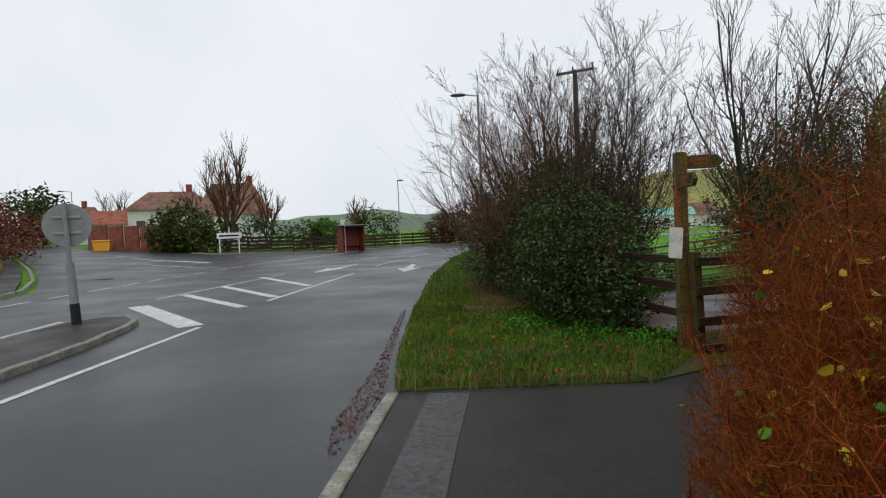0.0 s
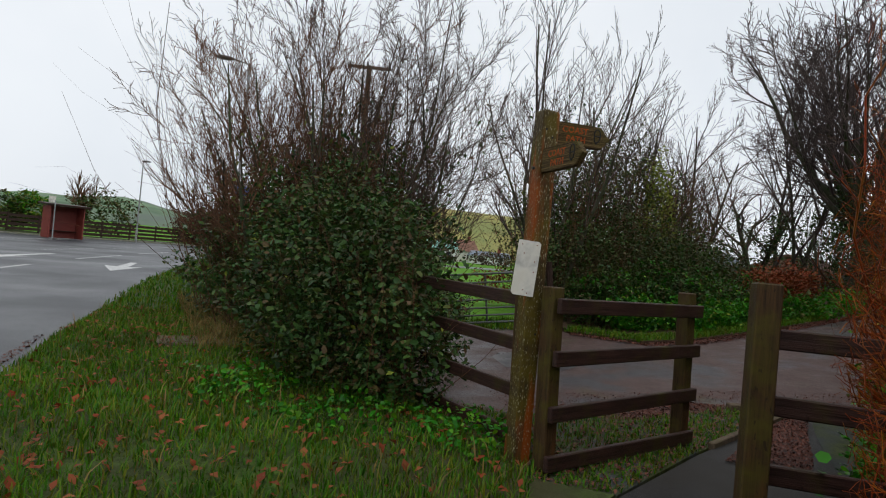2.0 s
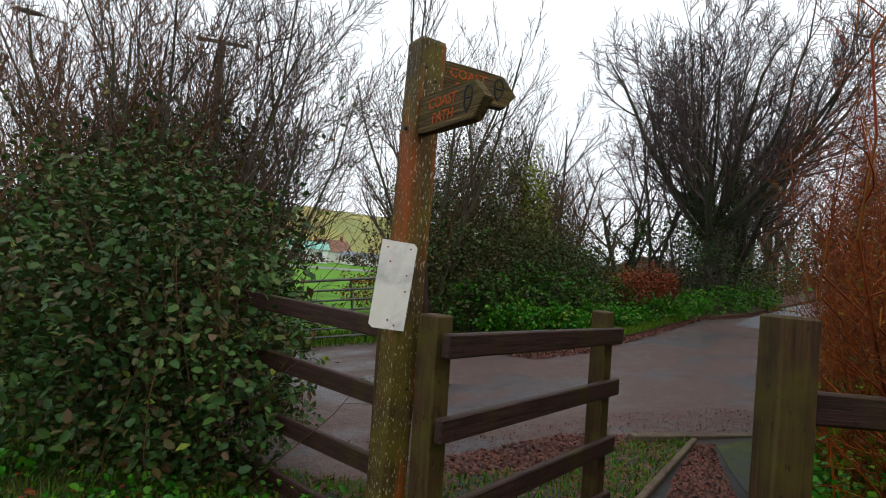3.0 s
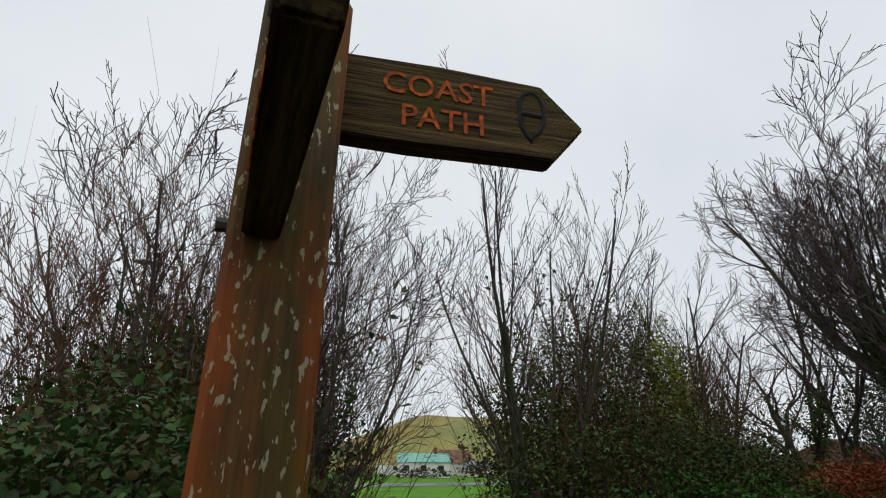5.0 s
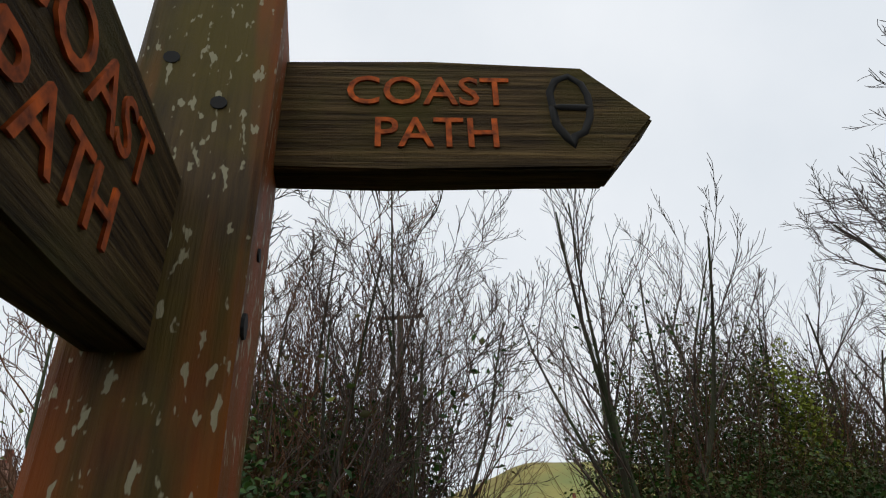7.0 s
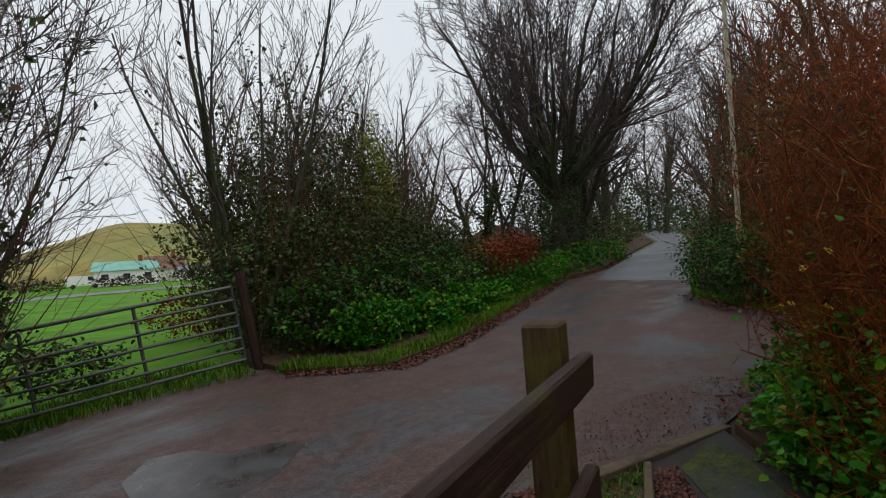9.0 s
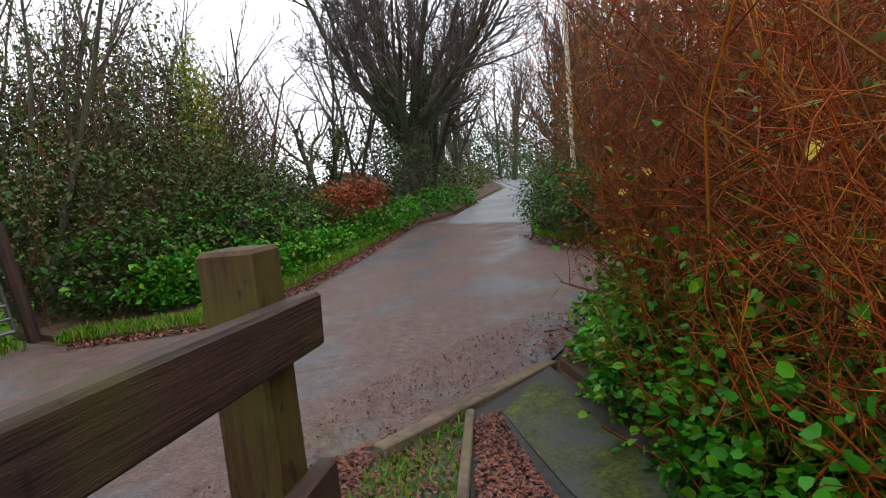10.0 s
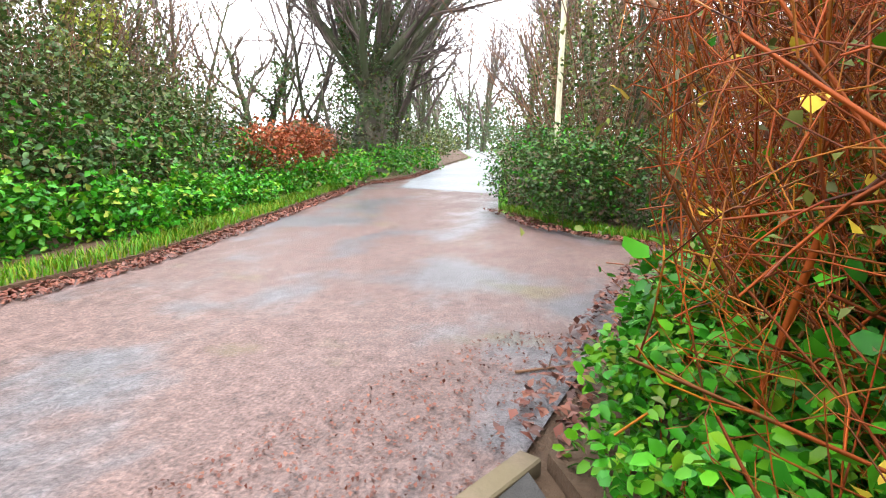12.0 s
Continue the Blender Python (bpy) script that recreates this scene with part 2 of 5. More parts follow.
def plain(name, colour, rough=0.6, metal=0.0, var=0.12, scale=8):
    lo, hi = tuple(c * (1 - var) for c in colour), tuple(min(1, c * (1 + var)) for c in colour)
    m, n, l, b = material(name, rough, metal)
    t = noise_node(n, l, scale, 5)
    l.new(ramp_node(n, l, t.outputs["Fac"], [(0.3, lo), (0.7, hi)]).outputs[0], b.inputs["Base Color"])
    return m


ORANGE = plain("orange_letter_paint", (0.34, 0.062, 0.003), 0.9, 0, 0.8, 70)
BLACK = plain("black_routed_line", (0.012, 0.012, 0.012), 0.95)
GALV = plain("galvanised_steel", (0.30, 0.31, 0.31), 0.55, 0.6)
GREY_PAINT = plain("grey_painted_metal", (0.22, 0.23, 0.23), 0.55, 0.1)
DARK_METAL = plain("dark_metal", (0.05, 0.05, 0.05), 0.6, 0.3)
GATE_METAL = plain("dull_gate_steel", (0.10, 0.105, 0.10), 0.5, 0.6)
PLATE_WHITE = speckled("stained_white_enamel", (0.62, 0.60, 0.54), (0.74, 0.73, 0.68), 20, 5, (0.4, 0.6), 0.1, 0.002, (0.66, 0.63, 0.55))
WHITE = plain("white_render", (0.72, 0.72, 0.70), 0.8)
CREAM = plain("cream_render", (0.60, 0.58, 0.52), 0.8)
TILE_RED = speckled("red_roof_tile", (0.22, 0.07, 0.045), (0.38, 0.13, 0.08), 6, 0.6, (0.7, 0.9), 0.4, 0.02)
TILE_BROWN = speckled("brown_roof_tile", (0.15, 0.08, 0.055), (0.26, 0.14, 0.10), 6, 0.6, (0.7, 0.9), 0.4, 0.02)
ROOF_GREEN = plain("green_sheet_roof", (0.16, 0.40, 0.32), 0.5, 0, 0.2, 1)
ROOF_SLATE = plain("blue_grey_slate", (0.14, 0.17, 0.21), 0.6, 0, 0.2, 2)
BRICK_RED = speckled("red_brick", (0.16, 0.05, 0.035), (0.28, 0.09, 0.06), 12, 0.8, (0.75, 0.95), 0.4, 0.01)
SHELTER_RED = plain("dark_red_boards", (0.20, 0.035, 0.025), 0.6)
GRIT_YELLOW = plain("yellow_plastic", (0.75, 0.36, 0.02), 0.45)
SIGN_BLUE = plain("blue_sign_face", (0.03, 0.14, 0.42), 0.4)
SIGN_BROWN = plain("brown_sign_face", (0.20, 0.06, 0.03), 0.4)
GLASS_DARK = plain("dark_window_glass", (0.03, 0.035, 0.04), 0.12)
LAMP_HEAD = plain("lamp_housing", (0.07, 0.07, 0.07), 0.5, 0.3)
POLE_WOOD = speckled("creosoted_pole", (0.07, 0.05, 0.035), (0.16, 0.12, 0.09), 12, 1, (0.7, 0.9), 0.5, 0.01, None, (1, 1, 0.1))
SLAB_STONE = speckled("mossy_slab", (0.07, 0.05, 0.034), (0.17, 0.12, 0.085), 18, 2.5, (0.7, 0.9), 0.5, 0.01, (0.11, 0.085, 0.05))

# ---- building helpers ----
rnd = random.Random(7)
gen = np.random.default_rng(11)


def step_up(a, b, v):
    t = min(1.0, max(0.0, (v - a) / (b - a)))
    return t * t * (3 - 2 * t)


def ground_z(x, y):
    """Height of the land: the lane climbs, the side road climbs, and there is a hollow at the field gate."""
    d, v = (x - 5) * 0.87 + (y - 5.7) * 0.49, -(x - 5) * 0.49 + (y - 5.7) * 0.87
    z = 0.05 * max(0.0, d - 1.5) * (1 - step_up(4, 11, v)) * (1 - step_up(60, 120, d))
    z -= 0.42 * math.exp(-((x - 2.9) ** 2 + (y - 14.0) ** 2) / 5.1)
    far = max(0.0, -x - 14)
    return z + 0.045 * far * step_up(0, 8, far) * (1 - 0.75 * step_up(40, 120, far))


def thing(name, x, y, z, label, category, group="", kind="", rz=0.0):
    ob = new(name)
    ob.matrix_world = pose(x, y, z, 0, 0, rz)
    ob.empty_display_size = 0.1
    return tagged(ob, label, category, group, kind)


LOOSE = ("foliage", "stem_tangle", "crown", "ivy", "coloured_leaves", "last_leaves", "fine_twigs")


def link_mesh(name, mesh, mat, parent=None, label=""):
    mesh.materials.append(mat)
    ob = new(name, mesh)
    ob.parent = parent
    return tagged(ob, label, "", "", "stuff" if parent and name in LOOSE else "")


def part(name, bm, mat, parent=None, label="", smooth=False):
    mesh = bpy.data.meshes.new(name)
    bmesh.ops.recalc_face_normals(bm, faces=bm.faces)
    if smooth:
        for f in bm.faces:
            f.smooth = True
    bm.to_mesh(mesh)
    bm.free()
    return link_mesh(name, mesh, mat, parent, label)


def raw_mesh(name, verts, faces, smooth=False):
    """A mesh from arrays: vertices n x 3, faces m x k of one size."""
    verts, faces = np.asarray(verts, np.float32), np.asarray(faces, np.int32)
    mesh = bpy.data.meshes.new(name)
    k = faces.shape[1]
    mesh.vertices.add(len(verts))
    mesh.vertices.foreach_set("co", verts.ravel())
    mesh.loops.add(faces.size)
    mesh.loops.foreach_set("vertex_index", faces.ravel())
    mesh.polygons.add(len(faces))
    mesh.polygons.foreach_set("loop_start", np.arange(0, faces.size, k, dtype=np.int32))
    if smooth:
        mesh.polygons.foreach_set("use_smooth", np.ones(len(faces), bool))
    mesh.update(calc_edges=True)
    return mesh


def box(bm, sx, sy, sz, m=Matrix(), bevel=0.006):
    made = bmesh.ops.create_cube(bm, size=1, matrix=m @ Matrix.Diagonal((sx, sy, sz, 1)))
    if bevel:
        edges = {e for v in made["verts"] for e in v.link_edges}
        bmesh.ops.bevel(bm, geom=list(edges), offset=bevel, segments=1, affect="EDGES")
    return bm


def rod(bm, a, b, r0, r1=None, sides=10):
    a, b = Vector(a), Vector(b)
    m = Matrix.Translation((a + b) / 2) @ (b - a).to_track_quat("Z", "Y").to_matrix().to_4x4()
    bmesh.ops.create_cone(bm, cap_ends=True, segments=sides, radius1=r0, radius2=r0 if r1 is None else r1, depth=(b - a).length, matrix=m)
    return bm


def prism(bm, outline, thick, m=Matrix()):
    """A flat outline in x and z, thick in y."""
    front = [bm.verts.new(m @ Vector((x, -thick / 2, z))) for x, z in outline]
    back = [bm.verts.new(m @ Vector((x, thick / 2, z))) for x, z in outline]
    bm.faces.new(front)
    bm.faces.new(back[::-1])
    for k in range(len(front)):
        j = (k + 1) % len(front)
        bm.faces.new((front[k], back[k], back[j], front[j]))
    return bm


def patch(name, outline, lift, mat, step=1.0, label="", category="ground", skirt=0.0, rough=0.0):
    """A piece of ground of that outline, draped on the land."""
    bm = bmesh.new()
    bm.faces.new([bm.verts.new((x, y, 0)) for x, y in outline])
    xs, ys = [p[0] for p in outline], [p[1] for p in outline]
    for axis, lo, hi in ((0, min(xs), max(xs)), (1, min(ys), max(ys))):
        k = lo + step
        while k < hi:
            co, no = [0, 0, 0], [0, 0, 0]
            co[axis], no[axis] = k, 1
            bmesh.ops.bisect_plane(bm, geom=bm.verts[:] + bm.edges[:] + bm.faces[:], plane_co=co, plane_no=no)
            k += step
    for v in bm.verts:
        v.co.z = ground_z(v.co.x, v.co.y) + lift
        if rough and not v.is_boundary:
            v.co.z += rough * noise.noise((v.co.x * 1.3, v.co.y * 1.3, 0))
    for f in bm.faces:
        if f.normal.z < 0:
            f.normal_flip()
    if skirt:
        edges = [e for e in bm.edges if e.is_boundary]
        made = bmesh.ops.extrude_edge_only(bm, edges=edges)
        for v in [g for g in made["geom"] if isinstance(g, bmesh.types.BMVert)]:
            v.co.z -= skirt
    mesh = bpy.data.meshes.new(name)
    bm.to_mesh(mesh)
    bm.free()
    ob = link_mesh(name, mesh, mat)
    return tagged(ob, label, category, "", "structure")


def inside(x, y, outline):
    hit, j = False, len(outline) - 1
    for k in range(len(outline)):
        (xa, ya), (xb, yb) = outline[k], outline[j]
        if (ya > y) != (yb > y) and x < (xb - xa) * (y - ya) / (yb - ya) + xa:
            hit = not hit
        j = k
    return hit


def tubes(name, segs, sides=3):
    """Tapered twigs from rows of start, end and the two radii."""
    s = np.asarray(segs, float)
    a, b, ra, rb = s[:, :3], s[:, 3:6], s[:, 6], s[:, 7]
    d = b - a
    d /= np.linalg.norm(d, axis=1, keepdims=True) + 1e-9
    ref = np.where(np.abs(d[:, 2:3]) < 0.9, [[0, 0, 1.0]], [[1.0, 0, 0]])
    u = np.cross(d, ref)
    u /= np.linalg.norm(u, axis=1, keepdims=True)
    w = np.cross(d, u)
    ang = np.arange(sides) * 2 * np.pi / sides
    ring = u[:, None] * np.cos(ang)[None, :, None] + w[:, None] * np.sin(ang)[None, :, None]
    verts = np.concatenate([a[:, None] + ring * ra[:, None, None], b[:, None] + ring * rb[:, None, None]], 1).reshape(-1, 3)
    base = (np.arange(len(s)) * 2 * sides)[:, None, None]
    k = np.arange(sides)
    quad = np.stack([k, (k + 1) % sides, (k + 1) % sides + sides, k + sides], 1)
    return raw_mesh(name, verts, (base + quad[None]).reshape(-1, 4), True)


def chain(name, segs, sides=8):
    """One bent limb: the rings of joined segments are shared."""
    pts = [Vector(segs[0][:3])] + [Vector(q[3:6]) for q in segs]
    rad = [segs[0][6]] + [q[7] for q in segs]
    verts, faces = [], []
    side = (pts[1] - pts[0]).orthogonal().normalized()
    for k, p in enumerate(pts):
        d = (pts[min(k + 1, len(pts) - 1)] - pts[max(k - 1, 0)]).normalized()
        side = (side - d * side.dot(d)).normalized()
        other = d.cross(side)
        for i in range(sides):
            a = 6.2832 * i / sides
            verts.append(p + (side * math.cos(a) + other * math.sin(a)) * rad[k] * (1 + 0.08 * math.sin(i * 2.3 + k)))
    for k in range(len(pts) - 1):
        for i in range(sides):
            j = (i + 1) % sides
            faces.append((k * sides + i, k * sides + j, (k + 1) * sides + j, (k + 1) * sides + i))
    return raw_mesh(name, verts, faces, True)


def grow(out, p, d, length, r, level, bend=0.12, up=0.08, kids=4, spread=0.7, shrink=0.62, steps=5, start=0.3, tip=0.35):
    """A limb as a bent line, with side limbs down to the given level. out: one list a level."""
    p, d = Vector(p), Vector(d).normalized()
    pts = [(p.copy(), r, d.copy())]
    for k in range(steps):
        d = (d + Vector((rnd.gauss(0, bend), rnd.gauss(0, bend), rnd.gauss(0, bend) + up))).normalized()
        q, r1 = p + d * (length / steps), r * (1 - (1 - tip) * (k + 1) / steps)
        out[level].append((*p, *q, pts[-1][1], r1))
        p = q
        pts.append((p.copy(), r1, d.copy()))
    if level == 0:
        return
    for k in range(kids):
        f = start + (1 - start) * (k + rnd.random()) / kids
        i = min(steps - 1, int(f * steps))
        t = f * steps - i
        q = pts[i][0].lerp(pts[i + 1][0], t)
        side = pts[i][2].orthogonal().normalized()
        side.rotate(Matrix.Rotation(rnd.random() * 6.283, 3, pts[i][2]))
        dd = (pts[i][2] + side * spread * rnd.uniform(0.7, 1.3)).normalized()
        grow(out, q, dd, length * shrink * (1.15 - 0.5 * f) * rnd.uniform(0.75, 1.2), max(0.0022, pts[i][1] * 0.55), level - 1,
             bend * 1.15, up, kids, spread, shrink, max(3, steps - 1), 0.2, tip)


def leaf_mesh(name, spots, size, flop=0.6, narrow=0.55, facing=None, full=False):
    """Folded leaves of about that length at the given spots: five-point, or with a fuller rounded outline."""
    c = np.asarray(spots, float)
    n = len(c)
    ax = gen.normal(size=(n, 3))
    ax[:, 2] = ax[:, 2] * 0.5 - flop * 0.5
    ax /= np.linalg.norm(ax, axis=1, keepdims=True)
    up = gen.normal(size=(n, 3)) * 0.6 + [0, 0, 1.0]
    if facing is not None:
        up += facing
    sd = np.cross(ax, up)
    sd /= np.linalg.norm(sd, axis=1, keepdims=True) + 1e-9
    nm = np.cross(sd, ax)
    s = size * gen.uniform(0.6, 1.35, (n, 1))
    w = s * narrow
    b, t = c - ax * s * 0.5, c + ax * s * 0.5 - nm * s * 0.12
    le, ri, mi = c + sd * w * 0.5 + nm * s * 0.1, c - sd * w * 0.5 + nm * s * 0.1, c + ax * s * 0.05
    if full:
        lo, hi = -ax * s * 0.3, ax * s * 0.2
        pts = [b, c + lo + sd * w * 0.46 + nm * s * 0.07, c + hi + sd * w * 0.42 + nm * s * 0.05, t, c + hi - sd * w * 0.42 + nm * s * 0.05, c + lo - sd * w * 0.46 + nm * s * 0.07, mi]
        verts = np.stack(pts, 1).reshape(-1, 3)
        tri = np.array([[0, 6, 1], [1, 6, 2], [2, 6, 3], [3, 6, 4], [4, 6, 5], [5, 6, 0]])
        return raw_mesh(name, verts, (np.arange(n)[:, None, None] * 7 + tri[None]).reshape(-1, 3))
    verts = np.stack([b, le, mi, ri, t], 1).reshape(-1, 3)
    tri = np.array([[0, 2, 1], [0, 3, 2], [1, 2, 4], [2, 3, 4]])
    return raw_mesh(name, verts, (np.arange(n)[:, None, None] * 5 + tri[None]).reshape(-1, 3))


def blade_mesh(name, spots, height, width=0.006, lean=0.45):
    c = np.asarray(spots, float)
    n = len(c)
    a = gen.uniform(0, 6.283, n)
    sd = np.stack([np.cos(a), np.sin(a), 0 * a], 1)
    ln = np.stack([-np.sin(a), np.cos(a), 0 * a], 1) * gen.uniform(0.1, 1.0, (n, 1)) * lean
    h = height * gen.uniform(0.5, 1.4, (n, 1))
    w = width * gen.uniform(0.6, 1.4, (n, 1))
    z = np.array([[0, 0, 1.0]])
    verts = np.stack([c - sd * w, c + sd * w, c + ln * h * 0.35 + z * h * 0.6 + sd * w * 0.8, c + ln * h * 0.35 + z * h * 0.6 - sd * w * 0.8,
                      c + ln * h + z * h * 0.9], 1).reshape(-1, 3)
    tri = np.array([[0, 1, 2], [0, 2, 3], [3, 2, 4]])
    return raw_mesh(name, verts, (np.arange(n)[:, None, None] * 5 + tri[None]).reshape(-1, 3))


def lumpy(centres, n, shell=0.45, lump=0.25):
    """Spots in a mass of ellipsoids (x, y, z, rx, ry, rz), thicker at the uneven skin."""
    vol = np.array([c[3] * c[4] * c[5] for c in centres]) ** 0.67
    pick = gen.choice(len(centres), n, p=vol / vol.sum())
    c = np.asarray(centres, float)[pick]
    d = gen.normal(size=(n, 3))
    d /= np.linalg.norm(d, axis=1, keepdims=True)
    wob = 1 + lump * np.sin(d[:, 0] * 7 + c[:, 0] * 3) * np.cos(d[:, 1] * 6 + c[:, 1]) + lump * 0.6 * np.sin(d[:, 2] * 9 + d[:, 0] * 5)
    r = wob * (1 - shell * gen.random(n) ** 1.6) * gen.uniform(0.92, 1.1, n)
    p = c[:, :3] + d * r[:, None] * c[:, 3:]
    return p[p[:, 2] > 0.02]


def stems(name, base_spots, height, r, spread=0.35, steps=4, bend=0.16, kids=2, up=0.1, hang=None, level=1, shrink=0.55, kid_spread=0.6):
    out = [[] for _ in range(level + 1)]
    for x, y, z in base_spots:
        d = Vector((rnd.gauss(0, spread), rnd.gauss(0, spread), 1))
        if hang:
            d += Vector(hang)
        grow(out, (x, y, z), d, height * rnd.uniform(0.6, 1.15), r * rnd.uniform(0.6, 1.3), level, bend, up, kids, kid_spread, shrink, steps)
    return [s for lv in out for s in lv]


def shrub(name, x, y, masses, leaf_mat, n, size, label, stem_mat=None, nstem=40, stem_h=1.6, stem_r=0.008, category="bush", extra=None, lump=0.25):
    """Ellipsoids are given about the shrub's own foot."""
    z = ground_z(x, y)
    ob = thing(name, x, y, z, label, category)
    link_mesh("foliage", leaf_mesh("foliage", lumpy(masses, n, lump=lump), size, 0.6, 0.62, None, size < 0.078), leaf_mat, ob)
    if nstem:
        spots = []
        for _ in range(nstem):
            c = masses[rnd.randrange(len(masses))]
            spots.append((c[0] + rnd.uniform(-0.6, 0.6) * c[3], c[1] + rnd.uniform(-0.6, 0.6) * c[4], 0.0))
        link_mesh("stem_tangle", tubes("stem_tangle", stems("stems", spots, stem_h, stem_r)), stem_mat or TWIG, ob)
    if extra:
        link_mesh("coloured_leaves", leaf_mesh("coloured_leaves", lumpy(masses, extra[1], 0.15), size * 1.2), extra[0], ob, "yellowing leaves")
    return ob


def bare_tree(name, x, y, height, label, trunks=1, trunk_r=0.12, trunk_h=0.3, levels=3, kids=5, spread=0.6, mat=None, lean=0.1, shrink=0.6, ivy=0, ivy_mat=None,
              bend=0.1, up=0.06, splay=0.35, thin=1.0, foot=0.0, fine=0.004):
    """A leafless tree: trunk or trunks, limbs, and twigs in levels."""
    z = ground_z(x, y) - 0.05
    ob = thing(name, x, y, z, label, "tree")
    out = [[] for _ in range(levels + 1)]
    ends = []
    for k in range(trunks):
        a = 6.283 * k / trunks + rnd.uniform(-0.4, 0.4)
        s = splay if trunks > 1 else lean
        d = (math.cos(a) * s * rnd.uniform(0.5, 1.3), math.sin(a) * s * rnd.uniform(0.5, 1.3), 1)
        o = (math.cos(a) * foot, math.sin(a) * foot, 0)
        grow(out, o, d, height * rnd.uniform(0.8, 1.0) * 0.8, trunk_r * rnd.uniform(0.75, 1.1), levels, bend * 0.6, up, kids, spread, shrink, 7, trunk_h, 0.25)
        ends.append(len(out[levels]))
    big = out[levels]
    for a, b in zip([0] + ends, ends):
        link_mesh("trunk", chain("trunk", big[a:b], 8), BARK, ob)
    rest = [s for lv in out[:levels] for s in lv]
    rest = [(*s[:6], max(fine, s[6] * thin), max(fine * 0.8, s[7] * thin)) for s in rest]
    link_mesh("crown", tubes("crown", rest), mat or TWIG, ob, "bare twigs")
    if ivy:
        segs = np.asarray(big + out[levels - 1][: len(out[levels - 1]) // 3])
        pick = segs[gen.integers(0, len(segs), ivy)]
        t = gen.random((ivy, 1))
        p = pick[:, :3] * (1 - t) + pick[:, 3:6] * t + gen.normal(size=(ivy, 3)) * (0.1 + pick[:, 6:7] * 0.9)
        p = p[(p[:, 2] < height * 0.62) & (p[:, 2] > 0.05)]
        link_mesh("ivy", leaf_mesh("ivy", p, 0.09), ivy_mat or BRAMBLE, ob, "dark ivy on the trunk")
    return ob


# ---- ground, roads and paths ----
def land():
    xs = np.concatenate([np.linspace(-900, -70, 18), np.arange(-66, 90, 2.0), np.linspace(95, 900, 18)])
    ys = np.concatenate([np.linspace(-900, -42, 14), np.arange(-40, 130, 2.0), np.linspace(135, 1200, 20)])
    verts = [(x, y, ground_z(x, y) - 0.05) for y in ys for x in xs]
    w = len(xs)
    faces = [(j * w + i, j * w + i + 1, (j + 1) * w + i + 1, (j + 1) * w + i) for j in range(len(ys) - 1) for i in range(w - 1)]
    tagged(link_mesh("ground", raw_mesh("ground", verts, faces, True), FIELD), "green meadow and rough land reaching to the hills", "ground", "", "structure")


land()
EDGE = [(-0.6, -14), (-0.6, 2), (-0.64, 4.0), (-0.89, 5.6), (-1.4, 10.0), (-1.93, 18.4), (-2.15, 25), (-2.0, 32), (-1.3, 44), (1.5, 52), (9, 59), (34, 68)]
ROAD = [(x + 0.28 if y > 3.9 else x, y) for x, y in EDGE] + [(36, 78), (10, 68), (-5.7, 60.0), (-15.2, 52.4), (-23.0, 42.8), (-26.5, 44.5), (-44, 55), (-80, 78), (-110, 95), (-110, 84), (-70, 60),
               (-37, 38.2), (-24, 25.5), (-19.3, 20.5), (-16.6, 17.2), (-15.6, 15.0), (-15.2, 12), (-15, -14)]
patch("bare_soil", [(0, -14), (13.5, -14), (13.5, 12.0), (6.9, 12.2), (2.0, 12.2), (1.6, 6.5), (-0.2, 4.3)], -0.022, SOIL, 1.0, "bare leafy soil under hedges and paths", "soil")
patch("road", ROAD, 0.0, ASPHALT, 2.0, "wet dark asphalt road at a junction", "road")
PAVE = [(-0.45, -14), (-0.48, 4.05), (2.1, 4.25), (3.3, 5.0), (4.5, 5.62), (5.65, 6.13), (6.72, 6.62), (7.62, 6.44), (7.1, 6.0), (6.0, 4.9), (4.6, 3.6), (2.6, 2.5), (1.75, 1.3), (1.55, 0.2), (1.5, -14)]
patch("pavement", PAVE, 0.035, PATH_TAR, 0.5, "dark worn tarmac footpath beside the road", "pavement", 0.1)
patch("pavement_strip", [(-0.3, -6), (-0.22, 2.2), (-0.18, 3.98), (0.24, 3.98), (0.2, 2.6), (0.1, -6)], 0.041, PALE_TAR, 1.0, "paler tarmac strip let into the footpath", "pavement")
LANE = [(1.6, 9.0), (2.4, 7.4), (3.2, 6.75), (4.6, 6.45), (6.1, 6.85), (7.65, 6.46), (9.2, 6.4), (12.6, 6.1), (12.9, 7.3), (13.4, 7.9), (14.5, 9.0), (17.3, 10.0), (25, 12.6), (36.7, 16.8), (60, 26),
        (60, 30), (37.2, 18.9), (25, 15.3), (19.9, 13.7), (16.8, 13.4), (12.2, 11.6), (9.1, 10.5), (7.7, 10.3), (6.8, 11.3), (6.75, 12.15), (5.1, 12.6), (2.6, 12.9), (1.4, 11.5)]
patch("lane", LANE, 0.0, LANE_TAR, 0.8, "reddish leaf-stained tarmac lane climbing between hedges", "lane")
patch("lane_new", [(17.2, 9.98), (25, 12.62), (36.7, 16.82), (60, 26.02), (60, 29.9), (37.2, 18.7), (25, 15.1), (19.9, 13.5), (17.1, 12.4)], 0.006, LANE_NEW, 0.8, "paler newer tarmac further up the lane", "lane")
patch("puddle", [(4.3, 8.9), (4.75, 8.6), (5.2, 8.75), (5.65, 9.1), (5.5, 9.35), (5.15, 9.45), (5.0, 9.8), (4.7, 9.95), (4.4, 9.6)], 0.005, PUDDLE, 0.3, "shallow wet patch on the muddy lane", "puddle")
